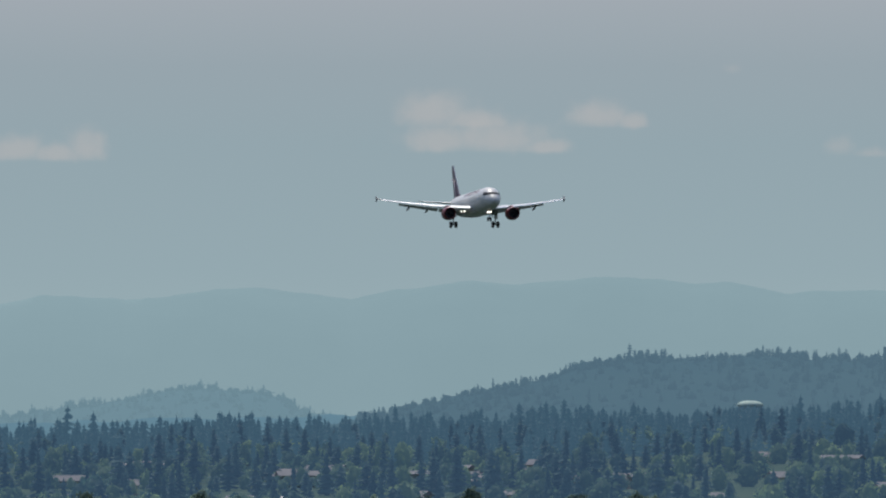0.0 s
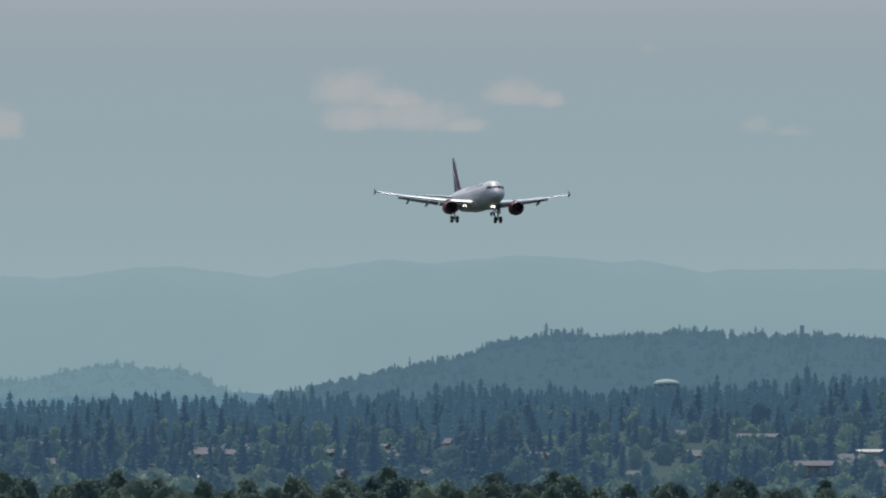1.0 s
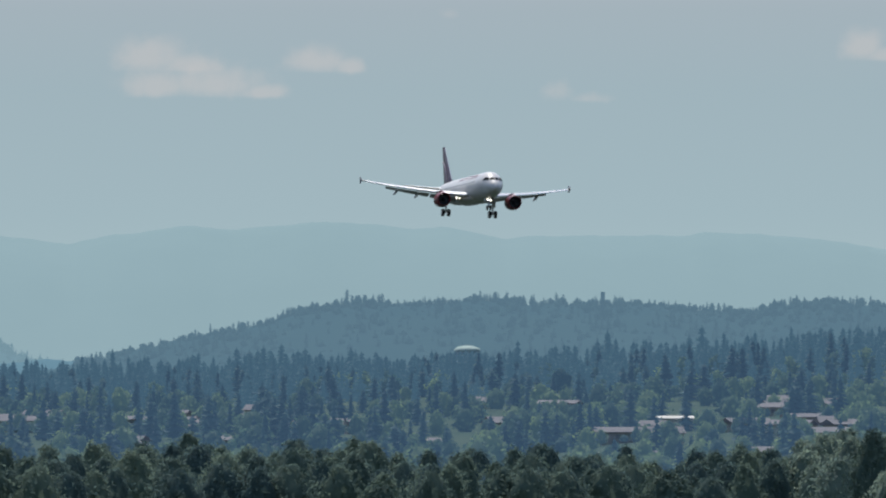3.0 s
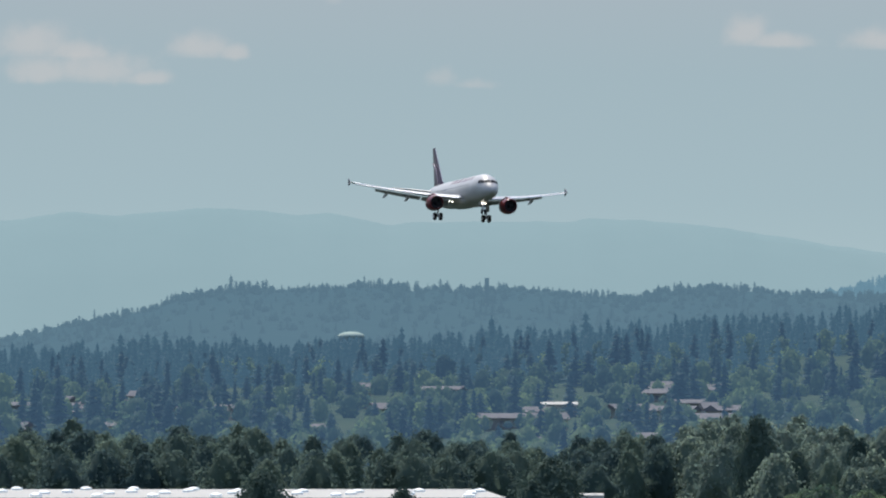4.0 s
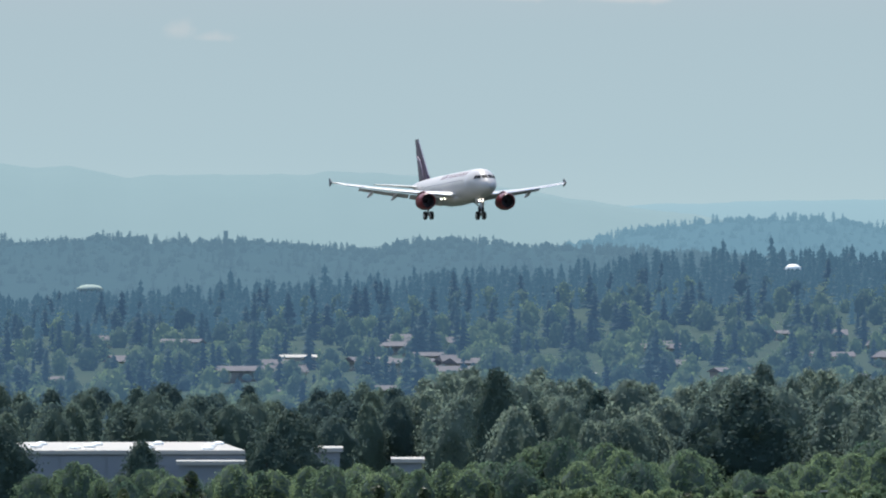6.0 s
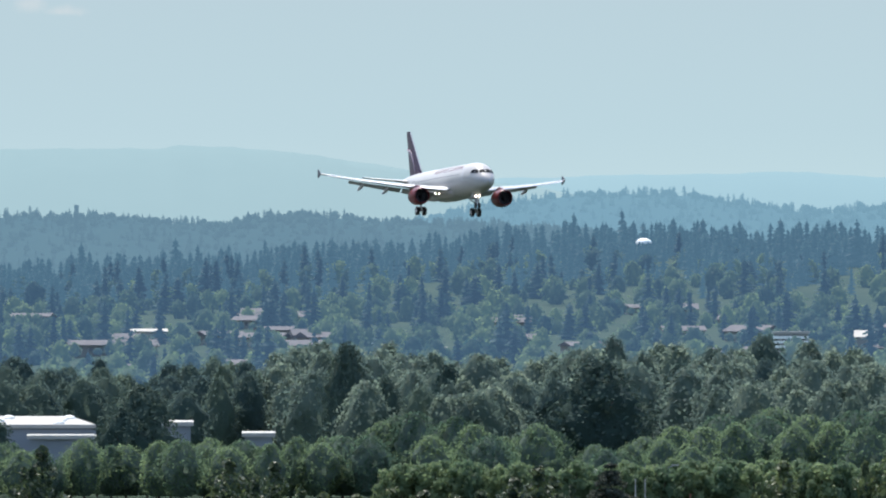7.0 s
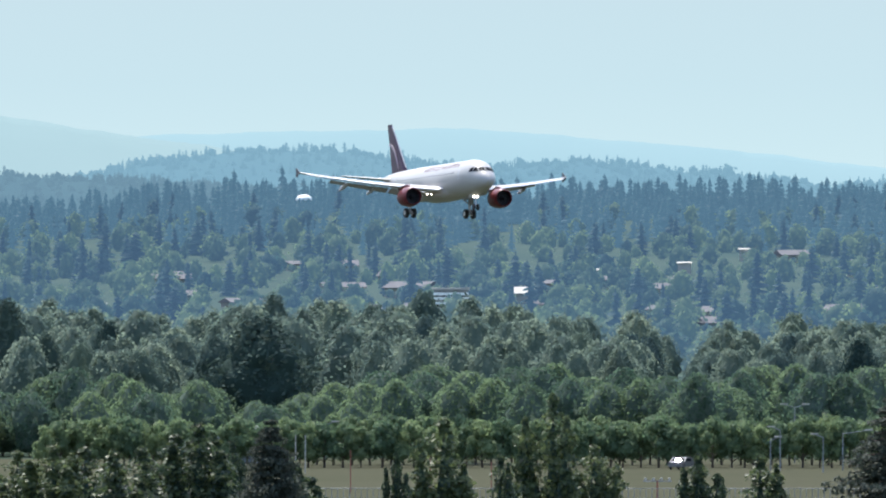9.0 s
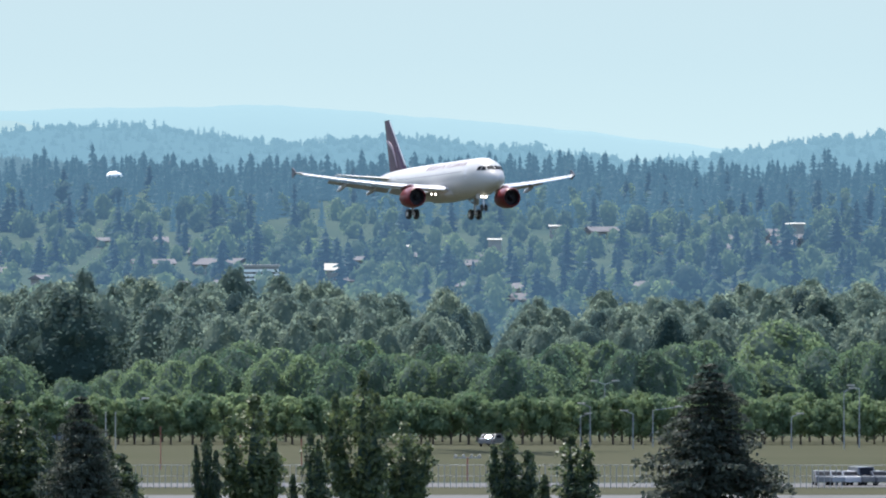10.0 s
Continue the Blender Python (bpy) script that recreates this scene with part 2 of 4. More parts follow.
def quick(name, verts, quads, mats, slots=None):
    """One large mesh from arrays of vertices and four-cornered faces."""
    me = bpy.data.meshes.new(name)
    nv, nf = len(verts), len(quads)
    me.vertices.add(nv)
    me.vertices.foreach_set("co", np.asarray(verts, np.float32).ravel())
    me.loops.add(nf * 4)
    me.loops.foreach_set("vertex_index", np.asarray(quads, np.int32).ravel())
    me.polygons.add(nf)
    me.polygons.foreach_set("loop_start", np.arange(0, nf * 4, 4, dtype=np.int32))
    for m in mats:
        me.materials.append(m)
    if slots is not None:
        me.polygons.foreach_set("material_index", np.asarray(slots, np.int32))
    me.update(calc_edges=True)
    return me


# ---- plan ----
def course(rows, u):
    return float(np.interp(u, [r[0] for r in rows], [r[1] for r in rows]))


CREST = [(-1100, 52), (-784, 50), (-600, 56), (-450, 64), (-350, 70), (-200, 60), (-60, 66), (50, 64), (140, 72), (260, 68), (380, 64), (540, 62), (800, 72), (1017, 88), (1331, 99), (1461, 107), (1600, 122), (1784, 127), (2100, 124), (2585, 121), (2800, 115), (3153, 110), (3500, 105)]
RISE = [(0, 0), (1750, 0), (2200, 6), (2600, 13.5), (3000, 19.5), (3600, 26), (3800, 25), (4200, 18), (4950, 12)]


def ground_z(u, d):
    flat = course(RISE, d) * (0.72 + 0.28 * min(1.0, max(0.0, (u + 300) / 1800)))
    if d > 2900:
        up = min(1.0, (d - 2900) / 800) if d < 3700 else max(0.0, 1 - (d - 3700) / 300)
        flat += up * (EYE + 3700 * (course(CREST, u) - 40) * TICK - course(RISE, 3700))
    k = min(1.0, max(0.0, (d - 1750) / 500))
    return flat + k * 2.5 * noise.noise((u * 0.004, d * 0.004, 3.1))


def spot(u, d, z=None):
    a = (u - MID) * TICK
    return Vector((d * math.sin(a), d * math.cos(a), ground_z(u, d) if z is None else z))


def height(d, e):
    """The height that shows at elevation e from the camera at distance d."""
    return EYE + d * e * TICK


def strip(name, crest, d0, d1, foot, mat, step=12, label="", category="", wob=1.5, layers=6):
    """A ridge: a slope from its foot at d0 up to its crest at d1, and down behind."""
    us = np.arange(-1100, 3500, step)
    rows = []
    for j in range(layers + 2):
        row = []
        for u in us:
            top = height(d1, course(crest, u)) + wob * (noise.noise((u * 0.02, 0.5, d1)) + 0.5 * noise.noise((u * 0.06, 1.5, d1)))
            if j <= layers:
                s = j / layers
                z = foot + (top - foot) * math.sin(s * math.pi / 2) ** 1.1
                z += (4 * wob * s * (1 - s)) * noise.noise((u * 0.012, s * 3, d1 + 7))
                row.append(spot(u, d0 + (d1 - d0) * s, z))
            else:
                row.append(spot(u, d1 + 120, foot))
        rows.append(row)
    n = len(us)
    g = Shape().add([p for r in rows for p in r], [(j * n + i, j * n + i + 1, (j + 1) * n + i + 1, (j + 1) * n + i) for j in range(layers + 1) for i in range(n - 1)])
    return tagged(part(name, g, mat, smooth=True), label, category, kind="structure")


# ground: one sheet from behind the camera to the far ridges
def build_ground():
    ds = [-900, -200, 60, 300, 600, 900, 1100, 1250, 1310, 1450, 1600, 1750, 1900, 2050, 2200, 2350, 2500, 2650, 2800, 2950, 3100, 3250, 3400, 3600, 3800, 4000, 4300, 4950]
    us = list(np.arange(-1000, 3401, 80))
    us = [-30000, -14000, -7000, -3500, -1900] + us + [4300, 6000, 9500, 16000, 32000]
    g = Shape()
    pts = []
    for d in ds:
        for u in us:
            x = (u - MID) * TICK * max(abs(d), 700)
            z = ground_z(u, d) if d > 0 else 0.0
            pts.append((x, d, z))
    n = len(us)
    g.add(pts, [(j * n + i, j * n + i + 1, (j + 1) * n + i + 1, (j + 1) * n + i) for j in range(len(ds) - 1) for i in range(n - 1)])
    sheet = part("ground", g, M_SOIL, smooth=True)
    # beyond 2200 m the sheet takes the ground with haze emission
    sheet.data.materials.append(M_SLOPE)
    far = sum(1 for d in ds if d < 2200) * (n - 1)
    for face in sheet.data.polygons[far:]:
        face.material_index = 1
    tagged(sheet, "dark woodland floor and rough earth under the trees", "ground", kind="structure")
    # mown airfield strip, 4 mm proud
    for name, d0, d1, mat, words in (("grass", 1121, 1375, M_GRASS, "dry yellow-green mown airfield grass"), ("road", 1098, 1117, M_ASPHALT, "pale asphalt perimeter road beside the grass"), ("road", 1040, 1066, M_ASPHALT, "pale asphalt service road nearer the trees"), ("verge", 1067, 1097, M_GRASS, "strip of dry grass between two roads")):
        us2 = list(range(480, 3600, 60))
        rows = [[spot(u, d, 0.03 if name == "road" else 0.02) for u in us2] for d in np.linspace(d0, d1, 4)]
        n = len(us2)
        g = Shape().add([p for r in rows for p in r], [(j * n + i, j * n + i + 1, (j + 1) * n + i + 1, (j + 1) * n + i) for j in range(3) for i in range(n - 1)])
        tagged(part(name, g, mat), words, name, kind="structure")


build_ground()

MOUNTAIN = [(-1100, 232), (-784, 240), (-710, 253), (-540, 246), (-400, 265), (-320, 267), (-160, 247), (-80, 265), (50, 279), (130, 274), (310, 288), (450, 276), (512, 279), (612, 256), (664, 263), (932, 262), (977, 269), (1167, 257), (1385, 222), (1600, 192), (1900, 150), (2400, 110), (3500, 80)]
MOUNTAIN_B = [(-1100, 150), (900, 190), (1400, 206), (1664, 213), (1824, 217), (2085, 222), (2350, 199), (2650, 172), (2835, 148), (3153, 130), (3500, 125)]
HILL_A = [(-1100, 30), (-760, 40), (-604, 60), (-520, 80), (-440, 88), (-350, 84), (-290, 72), (-250, 50), (-150, 30), (3500, 20)]
HILL_B = [(-1100, 0), (-330, 4), (-150, 34), (-84, 48), (16, 73), (166, 102), (276, 131), (336, 140), (446, 138), (546, 146), (784, 140), (817, 143), (967, 128), (1050, 128), (1091, 137), (1181, 146), (1371, 131), (1600, 118), (2000, 100), (3500, 90)]
HILL_C = [(-1100, 20), (1000, 70), (1371, 131), (1512, 161), (1612, 171), (1720, 182), (1869, 180), (2034, 154), (2114, 149), (2244, 164), (2352, 155), (2499, 142), (2735, 116), (2835, 128), (2935, 142), (3065, 162), (3153, 164), (3500, 150)]
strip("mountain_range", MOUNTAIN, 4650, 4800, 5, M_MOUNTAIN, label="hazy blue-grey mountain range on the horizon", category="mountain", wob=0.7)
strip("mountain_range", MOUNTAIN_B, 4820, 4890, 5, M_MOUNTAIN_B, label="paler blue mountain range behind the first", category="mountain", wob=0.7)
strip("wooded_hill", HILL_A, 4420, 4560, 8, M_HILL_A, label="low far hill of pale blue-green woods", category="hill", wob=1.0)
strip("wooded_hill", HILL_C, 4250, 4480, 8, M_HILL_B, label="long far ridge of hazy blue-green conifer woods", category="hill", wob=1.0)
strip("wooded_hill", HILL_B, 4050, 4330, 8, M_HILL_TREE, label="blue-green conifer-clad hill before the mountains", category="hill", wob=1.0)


# ---- trees ----
def leaf_quads(rng, centres, outward, size, spread=0.6, upright=0.0):
    """Small bent leaf clumps, one four-cornered face each."""
    n = len(centres)
    nor = outward + rng.normal(0, spread, (n, 3))
    nor[:, 2] += upright
    nor /= np.linalg.norm(nor, axis=1)[:, None] + 1e-9
    ref = rng.normal(0, 1, (n, 3))
    a = np.cross(nor, ref)
    a /= np.linalg.norm(a, axis=1)[:, None] + 1e-9
    b = np.cross(nor, a)
    s = size * rng.uniform(0.6, 1.35, n)[:, None]
    v = np.stack([centres - a * s * 0.62, centres - b * s * 0.45 + nor * s * 0.12, centres + a * s * 0.62, centres + b * s * 0.45 + nor * s * 0.12], 1)
    return v.reshape(-1, 3)


def blob(c, r, squash, rng, sides=6, rows=3):
    """A rough inner mass of foliage, as four-cornered faces."""
    v, q = [], []
    for j in range(rows + 1):
        phi = math.pi * j / rows
        for i in range(sides):
            a = 2 * math.pi * i / sides
            k = r * (1 + 0.18 * (rng.random() - 0.5))
            v.append((c[0] + k * math.sin(phi) * math.cos(a), c[1] + k * math.sin(phi) * math.sin(a), c[2] + squash * k * math.cos(phi)))
    for j in range(rows):
        for i in range(sides):
            q.append((j * sides + i, j * sides + (i + 1) % sides, (j + 1) * sides + (i + 1) % sides, (j + 1) * sides + i))
    return np.array(v), np.array(q)


def limb(a, b, r0, r1, sides=5):
    a, b = np.array(a, float), np.array(b, float)
    w = (b - a) / (np.linalg.norm(b - a) + 1e-9)
    s = np.cross(w, (0.3, 0.9, 0.1))
    s /= np.linalg.norm(s)
    t = np.cross(w, s)
    v = [c + r * (s * math.cos(2 * math.pi * i / sides) + t * math.sin(2 * math.pi * i / sides)) for c, r in ((a, r0), (b, r1)) for i in range(sides)]
    q = [(i, (i + 1) % sides, sides + (i + 1) % sides, sides + i) for i in range(sides)]
    return np.array(v), np.array(q)


def stack(pieces):
    v, q, s, k = [], [], [], 0
    for pv, pq, slot in pieces:
        v.append(pv)
        q.append(np.asarray(pq) + k)
        s.append(np.full(len(pq), slot))
        k += len(pv)
    return np.concatenate(v), np.concatenate(q), np.concatenate(s)


def quads_of(v):
    return np.arange(len(v)).reshape(-1, 4)


def broad_tree(seed, leaves=1300, size=0.05, lobes=16, wide=0.36, low=0.22, taper=0.75, plume=0.85):
    """A broadleaf tree 1 high: trunk with limbs, and a crown of lobes covered with leaf clumps. Returns (trunk, crown)."""
    rng = np.random.default_rng(seed)
    wood = [(*limb((0, 0, -0.02), (0.01, 0, low + 0.12), 0.028, 0.018, 7), 0)]
    crown, cs = [], []
    for i in range(lobes):
        h = low + 0.1 + (0.86 - low - 0.1) * ((i + 0.5) / lobes)
        k = (h - low) / (1 - low)
        env = wide * (math.sin(math.pi * min(1, 0.22 + 0.78 * k) ** taper)) ** 0.7
        a = i * 2.4 + rng.normal(0, 0.4)
        r = wide * rng.uniform(0.3, 0.52) * (1.1 - 0.45 * k) * (0.85 / plume) ** 0.5
        off = max(0.0, env - r) * rng.uniform(0.55, 1.05)
        c = np.array([off * math.cos(a), off * math.sin(a), h])
        cs.append((c, r))
        wood.append((*limb((0.005, 0, max(low * 0.7, h - 0.25)), c, 0.012, 0.004), 0))
    total = sum(r * r for _, r in cs)
    for c, r in cs:
        crown.append((*blob(c, r * 0.68, plume, rng), 1))
        n = max(8, int(leaves * r * r / total))
        d = rng.normal(0, 1, (n, 3))
        d[:, 2] += 0.35
        d /= np.linalg.norm(d, axis=1)[:, None]
        pos = c + d * (r * rng.uniform(0.72, 1.12, n))[:, None] * np.array([1, 1, plume])
        lv = leaf_quads(rng, pos, d, size)
        crown.append((lv, quads_of(lv), 0))
    return stack(wood), stack(crown)


def full_tree(seed, leaves=900, size=0.034, wide=0.28, low=0.05, belly=0.8, sides=10, rows=8):
    """A dense tree 1 high: one lumpy crown closed by an inner mass and speckled with leaf clumps. Returns (trunk, crown)."""
    rng = np.random.default_rng(seed)
    ph = rng.uniform(0, 6.28, 6)

    def radius(k, a):
        env = wide * np.sin(np.pi * (0.1 + 0.88 * k) ** belly) ** 0.65
        lump = np.sin(3 * a + ph[0] + 6 * k) + np.sin(5 * a + ph[1] - 11 * k) + 0.8 * np.sin(2 * a + 17 * k + ph[2]) + 0.6 * np.sin(9 * a + 23 * k + ph[3])
        return env * (1 + 0.14 * lump), env

    wood = [(*limb((0, 0, -0.02), (0.01, 0, low + 0.3), 0.024, 0.014, 7), 0)]
    for i in range(5):
        a = i * 1.3 + ph[4]
        wood.append((*limb((0.005, 0, low + 0.08 + 0.04 * i), (0.6 * wide * math.cos(a), 0.6 * wide * math.sin(a), low + 0.3 + 0.09 * i), 0.011, 0.004), 0))
    k, a = np.meshgrid(np.linspace(0, 1, rows + 1), np.arange(sides) * 2 * np.pi / sides, indexing="ij")
    r = radius(k, a)[0] * 0.74 * rng.uniform(0.82, 1.16, k.shape)
    core = np.stack([r * np.cos(a), r * np.sin(a), low + (0.97 - low) * k], -1).reshape(-1, 3)
    faces = [(j * sides + i, j * sides + (i + 1) % sides, (j + 1) * sides + (i + 1) % sides, (j + 1) * sides + i) for j in range(rows) for i in range(sides)]
    k, a = rng.uniform(0.02, 1, leaves), rng.uniform(0, 2 * np.pi, leaves)
    r, env = radius(k, a)
    r *= rng.uniform(0.74, 1.14, leaves)
    pos = np.stack([r * np.cos(a), r * np.sin(a), low + (0.98 - low) * k + rng.normal(0, 0.015, leaves)], 1)
    lv = leaf_quads(rng, pos, np.stack([np.cos(a), np.sin(a), 1.3 * k - 0.2], 1), size, 0.8)
    return stack(wood), stack([(core, faces, 1), (lv, quads_of(lv), 0)])


def columnar_tree(seed, leaves=2600, size=0.03, wide=0.13):
    """A poplar 1 high: upswept limbs in several spires."""
    rng = np.random.default_rng(seed)
    wood = [(*limb((0, 0, -0.02), (0, 0, 0.9), 0.018, 0.004, 7), 0)]
    crown = []
    spires = [(0, 0, 0.99, 1.0)] + [(wide * rng.uniform(0.35, 0.8) * math.cos(i * 2.1 + seed), wide * rng.uniform(0.35, 0.8) * math.sin(i * 2.1 + seed), rng.uniform(0.45, 0.93), rng.uniform(0.4, 0.85)) for i in range(8)]
    for x, y, top, k in spires:
        wood.append((*limb((0, 0, 0.12), (x, y, top * 0.8), 0.01, 0.003), 0))
        crown.append((*limb((0.3 * x, 0.3 * y, 0.1), (x, y, top * 0.82), wide * 0.26 * k, 0.008, 6), 1))
        n = int(leaves * k / 5.6)
        h = rng.uniform(0.1, top, n)
        s = (h - 0.1) / (top - 0.1)
        env = wide * 0.55 * k * np.clip((1 - s) ** 0.6 * (0.55 + 0.9 * s) * (1 + 0.45 * np.sin(h * 40 + x * 90)), 0.006, 1)
        a = rng.uniform(0, 2 * np.pi, n)
        rr = env * np.sqrt(rng.uniform(0.25, 1.0, n)) * rng.uniform(0.85, 1.3, n)
        pos = np.stack([x * np.clip(h / top * 1.4, 0.3, 1) + rr * np.cos(a), y * np.clip(h / top * 1.4, 0.3, 1) + rr * np.sin(a), h], 1)
        d = np.stack([np.cos(a), np.sin(a), np.full(n, 0.5)], 1)
        lv = leaf_quads(rng, pos, d, size)
        crown.append((lv, quads_of(lv), 0))
    return stack(wood), stack(crown)


def conifer(seed, tiers=17, per=8, needles=130, wide=0.3, size=0.03, low=0.06):
    """A conifer 1 high: uneven tiers of drooping boughs, each a flat fan of needle sprays."""
    rng = np.random.default_rng(seed)
    wood = [(*limb((0, 0, -0.02), (0, 0, 0.97), 0.02, 0.003, 7), 0)]
    crown = []
    for j in range(tiers):
        s = (j + rng.uniform(0.0, 0.5)) / tiers
        h = low + (0.97 - low) * s
        for i in range(per):
            a = 2 * math.pi * (i + rng.uniform(-0.4, 0.4)) / per + j * 0.7
            ln = wide * (1 - s) ** 0.75 * rng.uniform(0.4, 1.25) + 0.014
            root = np.array([0, 0, h + 0.02])
            out = np.array([math.cos(a), math.sin(a), 0.0])
            side = np.array([-math.sin(a), math.cos(a), 0.0])
            droop = rng.uniform(0.1, 0.35)
            wood.append((*limb(root, root + out * ln * 0.8 - np.array([0, 0, droop * ln * 0.5]), 0.005, 0.0015, 4), 0))
            n = max(8, int(needles * (0.2 + ln / wide)))
            k = rng.uniform(0.12, 1.05, n) ** 0.8
            fan = 0.26 * ln * np.sin(np.clip(k, 0, 1) * np.pi * 0.85) + 0.006
            pos = root + out * (ln * k)[:, None] + side * (rng.normal(0, 0.7, n) * fan)[:, None]
            pos[:, 2] += -droop * ln * k ** 2 + 0.06 * ln * (k > 0.9) - np.abs(rng.normal(0, 0.014, n)) * (0.5 + ln / wide)
            lv = leaf_quads(rng, pos, np.tile(out * 0.35 + np.array([0, 0, 1.0]), (n, 1)), size * (0.6 + 0.5 * ln / wide), 0.55)
            crown.append((lv, quads_of(lv), 0))
    return stack(wood), stack(crown)


def small_fir(seed, tiers=12, per=5, wide=0.17):
    """A far fir 1 high: a slim core and ragged diamond sprays of boughs, tier over tier."""
    rng = np.random.default_rng(seed)
    v, q = [], []
    lean = rng.normal(0, 0.012, 2)
    full = rng.uniform(0.6, 1.0)
    for j in range(tiers):
        s = (j + rng.uniform(-0.3, 0.3)) / tiers
        h = 0.1 + 0.88 * s
        for i in range(per):
            a = 2 * math.pi * (i + rng.uniform(-0.4, 0.4)) / per + j * 0.9
            ln = (wide * max(0.0, 1 - s) ** full + 0.02) * rng.uniform(0.5, 1.3)
            half = ln * 0.55 + 0.012
            c, t = math.cos(a), math.sin(a)
            drop = rng.uniform(0.02, 0.08)
            k = len(v)
            x0, y0 = lean[0] * h, lean[1] * h
            v += [(x0, y0, h + 0.05), (x0 + c * ln * 0.55 - t * half, y0 + t * ln * 0.55 + c * half, h - drop * 0.4), (x0 + c * ln, y0 + t * ln, h - drop), (x0 + c * ln * 0.55 + t * half, y0 + t * ln * 0.55 - c * half, h - drop * 0.4)]
            q.append((k, k + 1, k + 2, k + 3))
    k = len(v)
    for h, r in ((0.0, 0.05), (0.5, 0.045), (1.0, 0.004)):
        v += [(r * math.cos(x) + lean[0] * h, r * math.sin(x) + lean[1] * h, h) for x in (0, 2.1, 4.2)]
    q += [(k + 3 * r + i, k + 3 * r + (i + 1) % 3, k + 3 * r + 3 + (i + 1) % 3, k + 3 * r + 3 + i) for r in (0, 1) for i in range(3)]
    v, q = np.array(v), np.array(q)
    return v, q, np.zeros(len(q), int)


def small_round(seed, leaves, size, lobes):
    _, (cv, cq, cl) = full_tree(seed, leaves, size, 0.4 + 0.03 * (seed % 4), 0.02, 0.75 + 0.1 * (seed % 3), 8, lobes)
    return cv, cq, np.zeros(len(cq), int)


def planted(name, protos, sites, mats, label, category):
    """Uncounted woods in one mesh: sites are (place, height, width, turn, kind)."""
    V, Q, S, T, k = [], [], [], [], 0
    shade = np.random.default_rng(len(sites))
    for p, h, w, a, kind in sites:
        v, q, s = protos[kind]
        c, t = math.cos(a), math.sin(a)
        x = (v[:, 0] * c - v[:, 1] * t) * h * w + p[0]
        y = (v[:, 0] * t + v[:, 1] * c) * h * w + p[1]
        V.append(np.stack([x, y, v[:, 2] * h + p[2]], 1))
        Q.append(q + k)
        S.append(s)
        T.append(np.full(len(v), shade.random(), np.float32))
        k += len(v)
    me = quick(name, np.concatenate(V), np.concatenate(Q), mats, np.concatenate(S))
    me.attributes.new("tint", "FLOAT", "POINT").data.foreach_set("value", np.concatenate(T))
    ob = new(name, me)
    return tagged(ob, label, category, kind="stuff")


def tree_thing(name, trunk, crown, leaf_mat, label, category="tree", group="", inner=None):
    ob = tagged(new(name), label, category, group)
    for nm, (v, q, s), mats in (("trunk", trunk, [M_BARK]), ("crown", crown, [leaf_mat, inner or M_INNER])):
        new(nm, quick(nm, v, q, mats, s)).parent = ob
    return ob


class Grove:
    """Kinds of tree, each built once and then copied to its places."""

    def __init__(self, makers):
        self.makers, self.used = makers, {}

    def put(self, k, p, h, w, a):
        m = pose(p[0], p[1], p[2], 0, 0, math.degrees(a))
        if k not in self.used:
            self.used[k] = self.makers[k]()
            ob = self.used[k]
            ob.matrix_basis = m
        else:
            ob = copy_thing(self.used[k], m)
        ob.scale = (h * w, h * w, h)
        return ob


# ---- far woods ----
rng = np.random.default_rng(7)
FIRS = [small_fir(i, 11, 5, 0.17 + 0.02 * (i % 4)) for i in range(8)]
ROUNDS = [small_round(40 + i, 110, 0.1, 6) for i in range(6)]
FAR_ROUNDS = [small_round(60 + i, 24, 0.2, 4) for i in range(4)]
HILL_FIRS = [small_fir(20 + i, 7, 4, 0.2) for i in range(8)]


def hill_woods(crest, d0, d1, foot, count, mat, u0, u1, tall, label, seed):
    r = np.random.default_rng(seed)
    sites = []
    for i in range(count):
        u = r.uniform(u0, u1)
        s = 1.0 - 0.75 * r.random() ** 1.6
        top = height(d1, course(crest, u))
        z = foot + (top - foot) * math.sin(s * math.pi / 2) ** 1.1
        clump = noise.noise((u * 0.015, s * 4, seed))
        h = tall * r.uniform(0.55, 1.25) * (1 + 0.6 * clump)
        if s > 0.97 and r.random() < 0.05:
            h *= 1.6
        fir = r.random() < 0.48 + 0.6 * clump
        kind = int(r.integers(0, 8)) if fir else 8 + int(r.integers(0, 4))
        sites.append((spot(u, d0 + (d1 - d0) * s, z - 0.8), h if fir else h * 0.75, r.uniform(1.3, 2.1) if fir else r.uniform(1.1, 1.6), r.uniform(0, 6.28), kind))
    planted("far_woods", HILL_FIRS + FAR_ROUNDS, sites, [mat], label, "woods")


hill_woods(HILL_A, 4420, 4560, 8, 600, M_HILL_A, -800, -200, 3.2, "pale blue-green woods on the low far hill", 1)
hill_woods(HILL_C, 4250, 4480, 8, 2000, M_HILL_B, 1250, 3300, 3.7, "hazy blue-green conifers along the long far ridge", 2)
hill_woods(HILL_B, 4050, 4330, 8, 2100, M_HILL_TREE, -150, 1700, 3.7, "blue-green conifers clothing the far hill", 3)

# fir belt on the crest of the rise
sites = []
